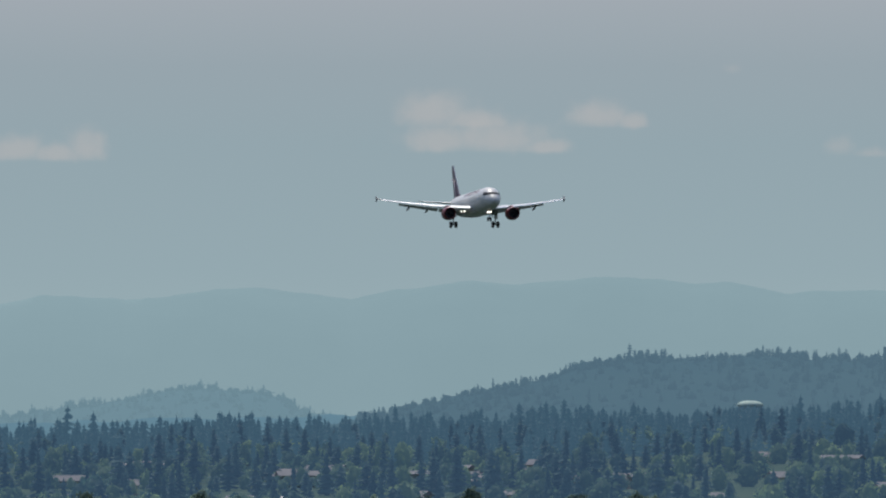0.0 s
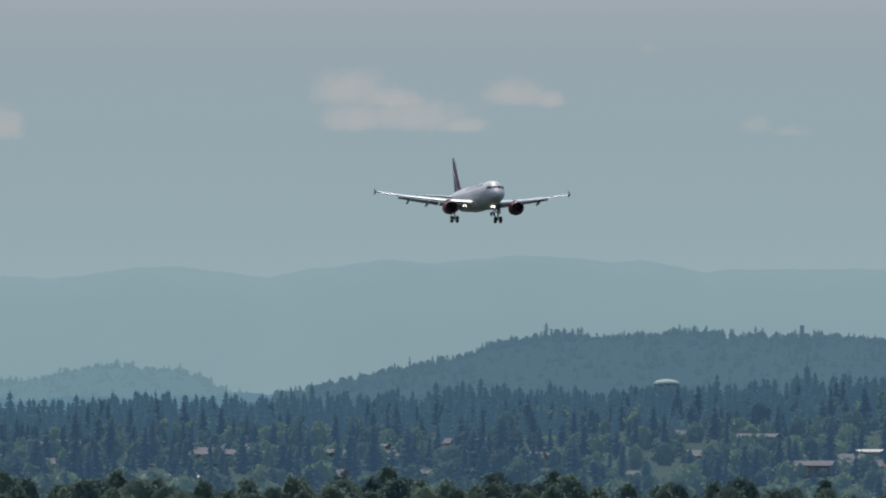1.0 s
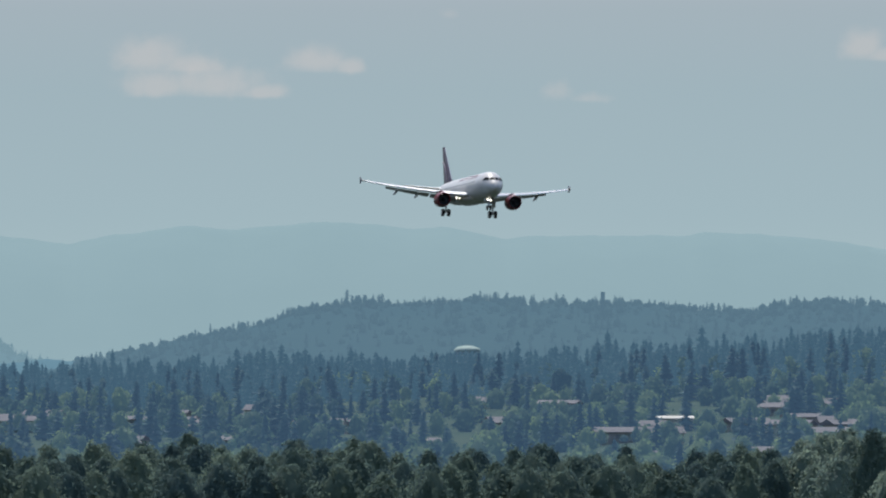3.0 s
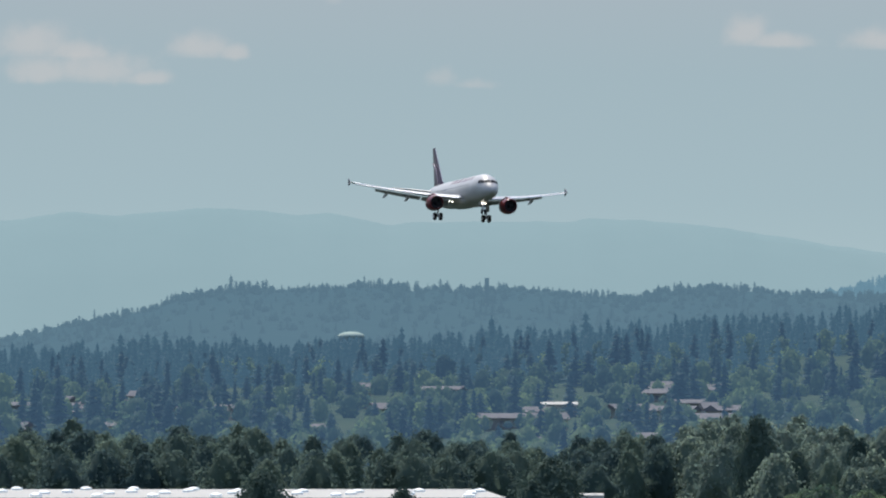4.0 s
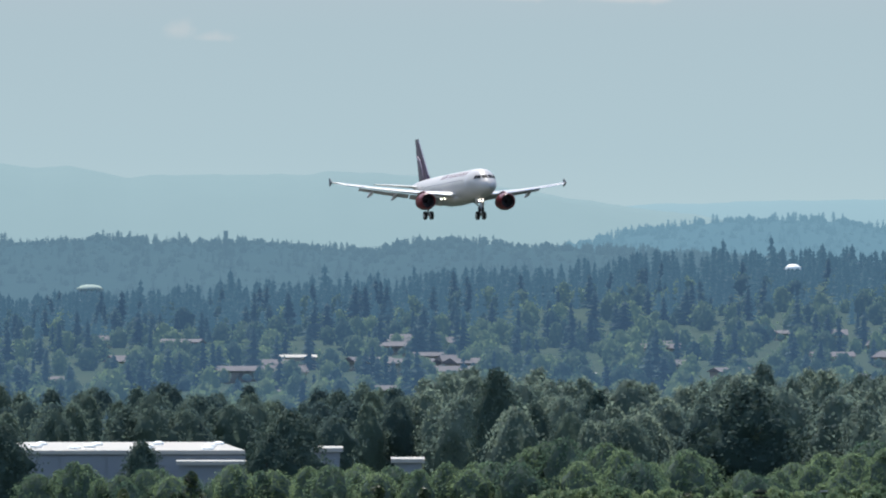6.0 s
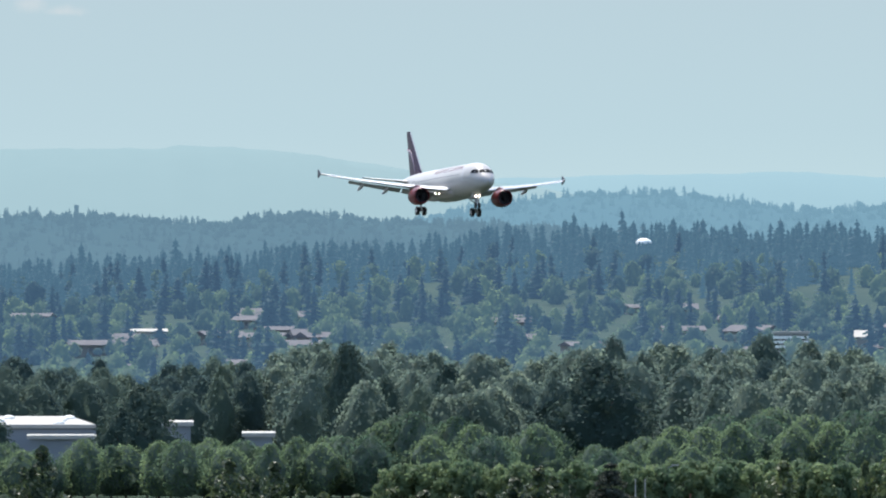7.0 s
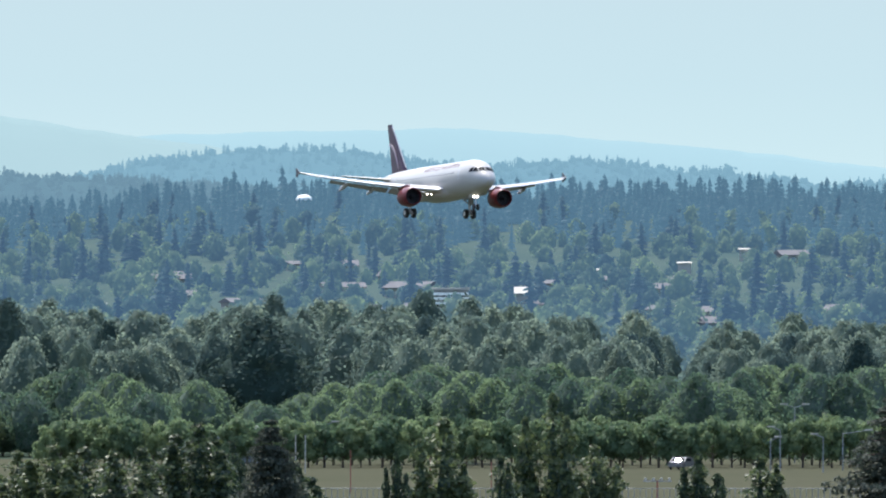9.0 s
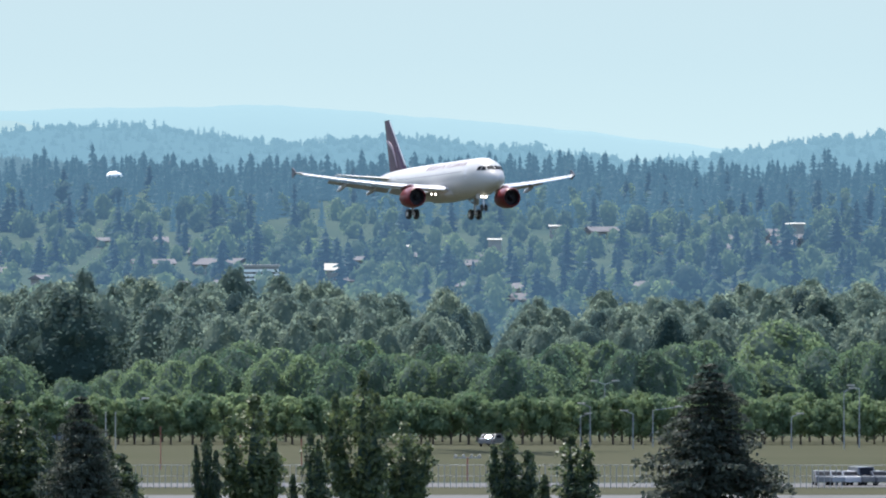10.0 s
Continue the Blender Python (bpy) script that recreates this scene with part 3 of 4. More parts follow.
for i in range(3300):
    u = rng.uniform(-1000, 3400)
    d = 3120 + 600 * rng.random() ** 0.7
    stand = noise.noise((u * 0.008, d * 0.01, 8.0))
    if d < 3450 and rng.random() < 0.5 - 0.9 * stand - (d - 3120) / 900:
        continue
    h = (10.5 + 2.4 * noise.noise((u * 0.03, d * 0.02, 2.0)) + 2.5 * stand) * rng.uniform(0.62, 1.06)
    if rng.random() < 0.06:
        h *= 1.25
    for tank_u, tank_d in ((543, 3560), (1787, 3500)):
        if abs(u - tank_u) < 34 and d < tank_d + 5:
            h *= 0.62
    sites.append((Vector((*spot(u, d)[:2], ground_z(u, d) - 0.6)), h, rng.uniform(0.9, 1.7), rng.uniform(0, 6.28), int(rng.integers(0, 8))))
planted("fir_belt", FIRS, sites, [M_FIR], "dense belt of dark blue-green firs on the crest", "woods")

# mixed trees among the houses on the slope
firs, rounds = [], []
for i in range(2500):
    u, d = rng.uniform(-900, 3300), 1780 + 1650 * rng.random() ** 0.8
    lane = noise.noise((u * 0.005, d * 0.006, 21.0))
    stand = noise.noise((u * 0.007, d * 0.009, 33.0))
    if d > 2350 and lane > 0.06 and rng.random() < (0.55 if d < 2900 else 0.25):
        continue
    a = rng.uniform(0, 6.28)
    p = Vector((*spot(u, d)[:2], ground_z(u, d) - 0.3))
    if rng.random() < 0.08 + (0.12 + 0.7 * max(0.0, stand)) * (d > 2250) + 0.25 * (u < 600):
        firs.append((p, rng.uniform(6.5, 12), rng.uniform(1.1, 1.7), a, int(rng.integers(0, 8))))
    else:
        top = 9.5 if d < 2350 else 7.5
        rounds.append((p, rng.uniform(0.45, 1.05) * top, rng.uniform(0.9, 1.35), a, int(rng.integers(0, 6))))
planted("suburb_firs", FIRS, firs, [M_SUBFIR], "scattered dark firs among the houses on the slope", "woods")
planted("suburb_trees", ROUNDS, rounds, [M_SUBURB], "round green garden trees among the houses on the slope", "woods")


# ---- cottonwood forest behind the airfield ----
WOOD_TOP = [(-1100, -80), (0, -86), (400, -90), (700, -95), (900, -100), (1050, -85), (1131, -75), (1331, -68), (1480, -85), (1600, -84), (1749, -66), (1985, -66), (2250, -84), (2485, -112), (2650, -100), (2785, -90), (3085, -76), (3500, -76)]
MID_TREES = []
for i in range(6):
    (_, _, _), (cv, cq, cs) = full_tree(100 + i, 1150, 0.029, 0.25 + 0.045 * (i % 3), 0.02, 0.85 + 0.13 * (i % 4), 11, 9)
    MID_TREES.append((cv, cq, cs))
sites = []
for i in range(600):
    u, d = rng.uniform(-800, 3250), 1500 + 420 * rng.random()
    if u < 1280 and d < 1640:
        continue
    if 1640 < u < 1775 and d < 1600:
        continue
    top = height(d, course(WOOD_TOP, u) - 4 + 13 * noise.noise((u * 0.012, d * 0.01, 5.0)) - (1920 - d) * 0.17)
    h = min(21.0, max(7.0, top * rng.uniform(0.88, 1.05)))
    sites.append((Vector((*spot(u, d)[:2], -0.2)), h, rng.uniform(0.75, 1.15), rng.uniform(0, 6.28), int(rng.integers(0, 6))))
shady = [q for q in sites if q[4] == 5 or q[0].x < -8 - 14 * noise.noise((q[0].y * 0.02, 1.0, 4.0))]
sites = [q for q in sites if q not in shady]
planted("mixed_forest", MID_TREES, shady, [M_SHADY, M_SHADY], "dark mixed woods behind the warehouse and among cottonwoods", "woods")
planted("cottonwood_forest", MID_TREES, sites, [M_COTTON, M_INNER], "dense grey-green cottonwood forest behind the airfield", "woods")

# single trees nearer than the forest
oaks = Grove({i: (lambda i=i: tree_thing("broadleaf_tree", *full_tree(200 + i, 1900, 0.034, 0.34 + 0.03 * (i % 4), 0.06, 0.95 + 0.12 * (i % 3), 12, 9), M_LEAF, "full green broadleaf tree at the edge of the woods", group="woodland edge trees")) for i in range(6)})
rows_ = Grove({i: (lambda i=i: tree_thing("row_tree", *broad_tree(300 + i, 900, 0.055, 9, 0.5, 0.16, 0.7), M_ORCHARD, "small bright green tree in a planted row by the grass", group="planted tree row", inner=M_ORCHARD)) for i in range(5)})
for i in range(62):  # planted double row along the far edge of the grass
    u = 1330 + i * 31 + rng.normal(0, 5)
    for d in (1318, 1334):
        oak = rows_.put(int(rng.integers(0, 5)), spot(u + (16 if d > 1320 else 0), d, 0), rng.uniform(5.0, 6.3), rng.uniform(0.85, 1.05), rng.uniform(0, 6.28))
EDGE = [(700, -268), (1000, -258), (1200, -254), (1500, -240), (1600, -270), (1800, -262), (2000, -236), (2300, -232), (2600, -225), (2900, -232), (3400, -225)]
for i in range(112):
    u, d = 440 + i * 25.5 + rng.normal(0, 6), rng.uniform(1385, 1500)
    if u < 1260:
        d = rng.uniform(1385, 1425)
    if 1640 < u < 1780:
        d = rng.uniform(1385, 1410)
    h = height(d, course(EDGE, u) + (d - 1400) * 0.35 + rng.normal(0, 12))
    oaks.put(int(rng.integers(0, 6)), spot(u, d, 0), max(4.5, h), rng.uniform(0.85, 1.15), rng.uniform(0, 6.28))
dark = Grove({i: (lambda i=i: tree_thing("broadleaf_tree", *full_tree(250 + i, 3000, 0.026, 0.34, 0.0, 0.8, 14, 12), M_DENSE, "tall dark dense-crowned tree standing out of the woods", group="tall dark trees", inner=M_DENSE)) for i in range(3)})
for i, (u, d, e, w) in enumerate(((896, 1440, -152, 1.1), (866, 1436, -195, 1.1), (1709, 1545, -108, 1.25), (2770, 1480, -150, 0.75), (2830, 1520, -158, 0.7), (1850, 1600, -118, 0.7), (634, 1438, -208, 0.9), (390, 1440, -178, 1.1), (1262, 1620, -78, 0.6), (1330, 1560, -140, 0.7), (1440, 1600, -120, 0.6), (3040, 1560, -120, 0.9))):
    dark.put(i % 3, spot(u, d, 0), height(d, e), w, i * 1.7)
for u, d, e, w in ((2960, 1470, -158, 1.1), (1660, 1560, -215, 1.0), (1600, 1420, -222, 0.9)):
    oaks.put(int(rng.integers(0, 6)), spot(u, d, 0), height(d, e), w, rng.uniform(0, 6.28))

# ---- foreground trees ----
poplars = Grove({i: (lambda i=i: tree_thing("poplar", *columnar_tree(400 + i, 7500, 0.025, 0.25 + 0.03 * (i % 3)), M_POPLAR, "dark green columnar poplar with upswept spires", group="foreground poplars", inner=M_DENSE)) for i in range(5)})
NEAR = [  # bearing, elevation of the top, width
    (602, -292, 1.0), (722, -262, 1.1), (1054, -285, 1.3), (1100, -318, 1.1), (1134, -290, 1.1), (1180, -335, 1.0), (1219, -345, 1.4), (1280, -348, 1.5),
    (1344, -335, 1.5), (1399, -341, 1.5), (1450, -345, 1.5), (1499, -341, 1.6), (1560, -318, 1.5), (1600, -298, 1.4), (1635, -345, 1.7), (1765, -362, 1.6), (1800, -395, 1.6),
    (1660, -330, 0.8), (1949, -351, 0.7), (2034, -289, 1.3), (2134, -353, 0.9), (2227, -247, 0.9), (2300, -337, 1.3),
    (2484, -351, 1.15), (2528, -395, 0.5), (2594, -355, 1.35),
]
for i, (u, e, w) in enumerate(NEAR):
    d = 880 + 25 * ((i * 7) % 5)
    poplars.put(i % 5, spot(u, d, 0), height(d, e), w, i * 1.3)
firs_near = Grove({i: (lambda i=i: tree_thing("spruce", *conifer(500 + i, 27, 11, 125, 0.5, 0.023), M_NEEDLE, "dark broad spruce with drooping boughs", group="foreground spruces")) for i in range(2)})
firs_near.put(0, spot(2840, 860, 0), height(860, -228), 1.0, 0.4)
firs_near.put(1, spot(1728, 850, 0), height(850, -285), 0.75, 1.9)


# ---- buildings ----
def block(name, u, d, wide, deep, z0, z1, wall_mat, roof_mat, label, category, gable=0.0, over=0.4, turn=0.0):
    ob = tagged(new(name), label, category)
    p = spot(u, d)
    ob.matrix_basis = pose(p.x, p.y, 0, 0, 0, turn - math.degrees((u - MID) * TICK))
    part("wall", Shape().box((-wide / 2, 0, z0), (wide / 2, deep, z1)), wall_mat, ob)
    a, b, o = wide / 2 + over, deep + over, over
    if gable:
        g = Shape().add([(-a, -o, z1), (a, -o, z1), (a, b, z1), (-a, b, z1), (-a, deep / 2, z1 + gable), (a, deep / 2, z1 + gable), (-a, -o, z1 + 0.18), (a, -o, z1 + 0.18), (a, b, z1 + 0.18), (-a, b, z1 + 0.18)],
                        [(3, 2, 1, 0), (0, 1, 7, 6), (2, 3, 9, 8), (6, 7, 5, 4), (8, 9, 4, 5), (0, 6, 4, 9, 3), (1, 2, 8, 5, 7)])
        part("roof", g, roof_mat, ob)
    else:
        part("roof", Shape().box((-a, -o, z1), (a, b, z1 + 0.5)), roof_mat, ob)
    return ob


def warehouse():
    ob = block("warehouse", 150, 1480, 98, 105, 0, 7.8, M_PANEL, M_ROOF, "long low grey warehouse with a white flat roof", "warehouse")
    for i in range(16):
        x = -45 + i * 6.1
        part("panel", Shape().box((x - 2.9, -0.12, 0.2), (x + 2.9, -0.01, 7.6)), M_PANEL, ob)
    r = random.Random(5)
    for i in range(44):
        x, y = -46 + (i % 12) * 8.2 + 2.2 * (i // 12) + r.uniform(-1, 1), 12 + (i // 12) * 26 + r.uniform(-5, 5)
        g = Shape().turn([(0, 0.85), (0.28, 0.8), (0.44, 0.5), (0.5, 0.15)], "z", (x, y, 8.3), 10)
        part("roof_vent", g, M_DOME, ob, "white domed skylight", True)
    block("shed", 757, 1462, 8.2, 14, 0, 6.6, M_PANEL, M_ROOF, "lower grey lean-to with a white flat roof", "shed")
    block("shed", 962, 1490, 3.4, 25, 0, 8.0, M_PANEL, M_ROOF, "grey shed with a pale flat roof behind trees", "shed")
    block("shed", 1105, 1470, 3.6, 22, 0, 6.8, M_PANEL, M_ROOF, "grey shed with a pale flat roof behind trees", "shed")


warehouse()

HALLS = [  # bearing, elevation of the eaves, width, rise of the roof
    (908, -62, 9.4, 0.8), (1422, -92, 3.6, 0.5), (1768, -56, 2.6, 0.4), (2320, -30, 4.0, 0.5), (2179, -72, 4.8, 1.7), (2460, -18, 3.4, 0.5), (2570, 6, 4.0, 0.5), (2990, 10, 5.5, 0.5),
]
for u, e, w, rise in HALLS:
    d = next(k for k in range(1900, 3300, 10) if ground_z(u, k) + 3.2 > height(k, e) or k > 3180)
    block("hall", u, d, w, 9, ground_z(u, d) - 1, height(d, e), M_PLASTER, M_ROOF, "low hall with a sunlit white metal roof", "hall", rise, 0.3)
garden_row = []
flats_d = 2330
flats_z = height(flats_d, -65)
flats = block("apartment_block", 2047, flats_d, 7.0, 8, ground_z(2047, flats_d) - 1, flats_z, M_TAN, M_ROOF, "pale three-storey apartment block with banded balconies", "apartment")
for k in range(8):  # garden trees before the flats
    garden_row.append((spot(2008 + 11 * k, flats_d - 14 - 3 * (k % 3)), (4.0, 3.2, 5.2, 3.0, 3.4, 4.6, 3.0, 5.5)[k], 1.2, k * 1.1, k % 6))
for k in range(3):
    z = flats_z - 0.5 - 0.95 * k
    part("balcony", Shape().box((-3.6, -0.35, z - 0.55), (3.6, -0.01, z)), M_DOME, flats, "white balcony band")
    for i in range(5):
        part("window", Shape().box((-3.2 + 1.35 * i, -0.04, z - 0.88), (-2.6 + 1.35 * i, -0.004, z - 0.57)), M_GLASS, flats)
for u in (1690, 1752):
    block("kiosk", u, 1345, 2.6, 3, 0, height(1345, -313), M_PANEL, M_ROOF, "small pale flat-roofed kiosk behind the tree row", "kiosk")
r = random.Random(11)
garden = garden_row
for i in range(230):  # houses on the slope, in loose streets
    d = 2380 + 75 * r.randrange(10) + r.uniform(-12, 12)
    u = r.uniform(-760, 3120)
    if noise.noise((u * 0.005, d * 0.006, 21.0)) < 0.04:
        continue
    g = ground_z(u, d)
    w, deep = r.uniform(6, 11), r.uniform(6, 8)
    eave = g + r.uniform(1.5, 2.3)
    h = block("house", u, d, w, deep, g - 1, eave, r.choice((M_PLASTER, M_TAN, M_TAN)), M_SHINGLE if r.random() < 0.96 else M_ROOF,
              "low suburban house with a weathered gabled roof among trees", "house", r.uniform(1.0, 1.7), 0.5, r.uniform(-30, 30))
    tagged(h, group="suburban houses")
    for k in range(3):
        part("window", Shape().box((-w * 0.38 + k * w * 0.28, -0.06, eave - 1.25), (-w * 0.38 + k * w * 0.28 + 1.0, -0.005, eave - 0.4)), M_PORT, h)
    for k in range(3):
        garden.append((spot(u + (k - 1) * w * 2.4 + r.uniform(-8, 8), d - r.uniform(2.5, 5)), r.uniform(1.3, 2.6), r.uniform(1.2, 1.7), r.uniform(0, 6.28), r.randrange(6)))
    for k in range(3):
        q = spot(u + r.uniform(-60, 60), d - r.uniform(5, 30))
        garden.append((q, r.uniform(2.2, 5.5), r.uniform(0.9, 1.4), r.uniform(0, 6.28), r.randrange(6)))


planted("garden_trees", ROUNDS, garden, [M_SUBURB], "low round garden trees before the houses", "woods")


def tank(u, d, e_top, radius, tall, cap, label, cap_mat):
    ob = tagged(new("water_tank"), label, "water tank")
    top = height(d, e_top)
    p = spot(u, d)
    ob.location = (p.x, p.y, top - cap - tall)
    part("cylinder", Shape().turn([(-5, radius * 0.97), (tall, radius * 0.93)], "z", sides=28), M_TANK, ob, smooth=True)
    rows = [(tall, radius), (tall + 0.2, radius)] + [(tall + 0.2 + (cap - 0.2) * math.sin(k * math.pi / 16), radius * math.cos(k * math.pi / 16)) for k in range(1, 8)]
    part("dome", Shape().turn(rows, "z", sides=28), cap_mat, ob, "domed roof", True)


tank(543, 3560, 68, 4.2, 0.3, 1.7, "grey water tank with a pale domed roof above firs", M_CAP)
tank(1787, 3500, 104, 2.5, 0.2, 1.7, "small white dome standing above the firs", M_DOME)
screen = []
for tank_u, tank_d, rim, half in ((543, 3545, 59, 34), (1787, 3485, 95, 24)):
    for k in range(15):
        u = tank_u + half * (k - 7) / 7
        p = spot(u, tank_d - 6 * (k % 3))
        screen.append((p, height(tank_d, rim + 3 * math.sin(k * 2.3) - 0.03 * (k - 7) ** 2) - p.z, 1.5, k, k % 8))
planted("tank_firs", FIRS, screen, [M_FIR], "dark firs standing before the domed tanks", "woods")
tower = tagged(new("tower"), "square grey tower block on the wooded hill", "tower")
p = spot(783, 4250)
tower.location = p
# the shaft borrows the hill woods' material with its haze emission
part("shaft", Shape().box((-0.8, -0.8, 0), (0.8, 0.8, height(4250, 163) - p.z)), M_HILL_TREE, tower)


# ---- airfield posts, lamps, fence ----
def street_lamp(u, d, tall, arm, both=False):
    ob = tagged(new("street_lamp"), "galvanised street lamp with a curved arm", "street lamp", "street lamps")
    ob.location = spot(u, d, 0)
    part("pole", Shape().tube((0, 0, 0), (0, 0, tall), 0.07, 0.05, 8), M_POST, ob)
    for s in ((1, -1) if both else (1,)):
        part("arm", Shape().tube((0, 0, tall - 0.05), (s * arm, 0, tall + 0.35), 0.06, 0.05, 6), M_POST, ob)
        part("lamp_head", Shape().box((s * arm - 0.45, -0.2, tall + 0.3), (s * arm + 0.45, 0.2, tall + 0.46)), M_ROOF, ob)


for u, d, e, arm, both in ((2629, 1300, -312, -1.0, False), (2612, 1303, -330, 0.9, False), (2655, 1345, -272, 1.3, True), (2705, 1290, -325, -1.0, False), (2740, 1300, -318, 3.0, False), (2985, 1292, -330, 1.0, False),
                           (3078, 1290, -285, 1.0, False), (3105, 1298, -280, -1.0, False), (1824, 1330, -303, 1.2, False), (2305, 1318, -318, -0.9, False), (1270, 1405, -350, 0.8, False), (1062, 1290, -380, 0.0, False)):
    street_lamp(u, d, height(d, e), arm, both)


def post(u, d, e, mat, label, thick=0.12):
    ob = tagged(new("post"), label, "post")
    ob.location = spot(u, d, 0)
    t = height(d, e)
    part("shaft", Shape().tube((0, 0, 0), (0, 0, t), thick, thick * 0.8, 8), mat, ob)
    part("cap", Shape().tube((0, 0, t), (0, 0, t + 0.12), thick * 1.3, thick * 1.1, 8), mat, ob)


for u in (1772, 1789):
    post(u, 1285, -324, M_ROOF, "white marker post on the grass", 0.07)
for u, e in ((1869, -330), (2010, -345), (2118, -352)):
    post(u, 1180, e - 20, M_POLE_RED, "rusty red marker pole on the grass", 0.06)


def approach_lights(u, d, e):
    ob = tagged(new("approach_lights"), "crossbar of runway approach lights on a red pole", "approach light")
    ob.location = spot(u, d, 0)
    t = height(d, e)
    part("pole", Shape().tube((0, 0, 0), (0, 0, t), 0.1, 0.08, 8), M_POLE_RED, ob)
    part("crossbar", Shape().box((-1.4, -0.06, t - 0.1), (1.4, 0.06, t)), M_POST, ob)
    for k in range(4):
        part("light", Shape().turn([(0, 0.08), (0.12, 0.13), (0.26, 0.12), (0.3, 0.04)], "z", (-1.2 + 0.8 * k, 0, t), 10), M_ROOF, ob, smooth=True)


approach_lights(2412, 1125, -402)
fence = tagged(new("fence"), "grey chain-link perimeter fence beside the road", "fence")
for i in range(170):
    p = spot(1300 + i * 10.5, 1094, 0)
    part("fence_post", Shape().tube(p, p + Vector((0, 0, 2.3)), 0.035, 0.035, 5), M_POST, fence)
for z in (1.2, 2.25):
    for i in range(19):
        a, b = spot(1300 + i * 105, 1094, z), spot(1405 + i * 105, 1094, z)
        part("rail", Shape().tube(a, b, 0.03, 0.03, 5), M_POST, fence)


half_way = (sun_way + (Vector((0, 0, EYE)) - spot(2454, 1306, 1.2)).normalized()).normalized()  # a pane so turned throws the sun at the eye
GLINT = math.asin(half_way.z)


def car(u, d, mat, label, turn=0.0, van=False, glint=False):
    ob = tagged(new("car"), label, "car")
    p = spot(u, d, 0.03)
    ob.matrix_basis = pose(p.x, p.y, p.z, 0, 0, turn)
    top = 1.8 if van else 1.42
    prof = [(-2.2, 0.35), (-2.2, 0.85), (-1.2, 0.95), (-0.7, top), (1.2 if not van else 2.0, top), (1.9 if not van else 2.15, 0.95), (2.2, 0.9), (2.2, 0.35)]
    g = Shape().loft([[(x, -0.85, z) for x, z in prof], [(x, 0.85, z) for x, z in prof]])
    part("body", g, mat, ob)
    part("windscreen", Shape().add([(-1.22, -0.75, 1.0), (-1.22, 0.75, 1.0), (-0.76, 0.7, top - 0.06), (-0.76, -0.7, top - 0.06)], [(0, 1, 2, 3)]), M_GLASS, ob)
    if glint:
        # added mirror pane, angled to throw the sun's glint at the camera
        part("glint_pane", Shape().add([(-1.19, -0.3, 1.06), (-1.19, 0.3, 1.06), (-1.19 + 0.35 * math.sin(GLINT), 0.27, 1.06 + 0.35 * math.cos(GLINT)), (-1.19 + 0.35 * math.sin(GLINT), -0.27, 1.06 + 0.35 * math.cos(GLINT))], [(0, 1, 2, 3)]), M_CHROME, ob, "mirror pane added to glint at the camera")
    part("side_window", Shape().box((-0.7, -0.87, 0.95), (1.1, -0.852, top - 0.12)), M_GLASS, ob)
    for x in (-1.4, 1.4):
        for y in (-0.86, 0.68):
            w = part("wheel", Shape().turn([(0, 0.32), (0.02, 0.34), (0.16, 0.34), (0.18, 0.32)], "y", (x, y, 0.34), 14), M_TYRE, ob)
            part("rim", Shape().turn([(-0.01, 0.2), (0.19, 0.2)], "y", (x, y, 0.34), 12), M_POST, w)


# this car is turned so that its added pane glints at the camera
car(2454, 1306, M_CAR, "grey car with an added mirror pane glinting in the sun beyond the grass", math.degrees(math.atan2(-half_way.y, -half_way.x)), False, True)
for i, (u, m) in enumerate(((3040, M_CAR), (3066, M_PANEL), (3085, M_FLAP), (3112, M_CAR), (3134, M_CAR))):
    car(u, 1107, m, "grey van parked by the road" if i == 3 else "grey car parked by the road", 90 + 5 * i, i == 3)


# ---- clouds ----
def cloud_material():
    m = bpy.data.materials.new("soft_cloud")
    m.use_nodes = True
    n, l = m.node_tree.nodes, m.node_tree.links
    n.clear()
    # the clouds' sunlit white is put in as emission
    out, mixer, clear, white = n.new("ShaderNodeOutputMaterial"), n.new("ShaderNodeMixShader"), n.new("ShaderNodeBsdfTransparent"), n.new("ShaderNodeEmission")
    white.inputs["Color"].default_value = (0.334, 0.328, 0.328, 1)
    dens, co, wisps, sums, ease = n.new("ShaderNodeAttribute"), n.new("ShaderNodeTexCoord"), n.new("ShaderNodeTexNoise"), n.new("ShaderNodeMath"), n.new("ShaderNodeMapRange")
    dens.attribute_name = "cover"
    wisps.inputs["Scale"].default_value, wisps.inputs["Detail"].default_value = 0.13, 6
    l.new(co.outputs["Object"], wisps.inputs["Vector"])
    sums.operation = "MULTIPLY_ADD"
    l.new(wisps.outputs["Fac"], sums.inputs[0])
    sums.inputs[1].default_value = 0.7
    l.new(dens.outputs["Fac"], sums.inputs[2])
    ease.interpolation_type = "SMOOTHSTEP"
    ease.inputs["From Min"].default_value, ease.inputs["From Max"].default_value = 0.5, 1.35
    ease.inputs["To Max"].default_value = 0.55
    l.new(sums.outputs[0], ease.inputs["Value"])
    l.new(ease.outputs[0], mixer.inputs[0])
    l.new(clear.outputs[0], mixer.inputs[1])
    l.new(white.outputs[0], mixer.inputs[2])
    l.new(mixer.outputs[0], out.inputs["Surface"])
    return m


M_CLOUD = cloud_material()


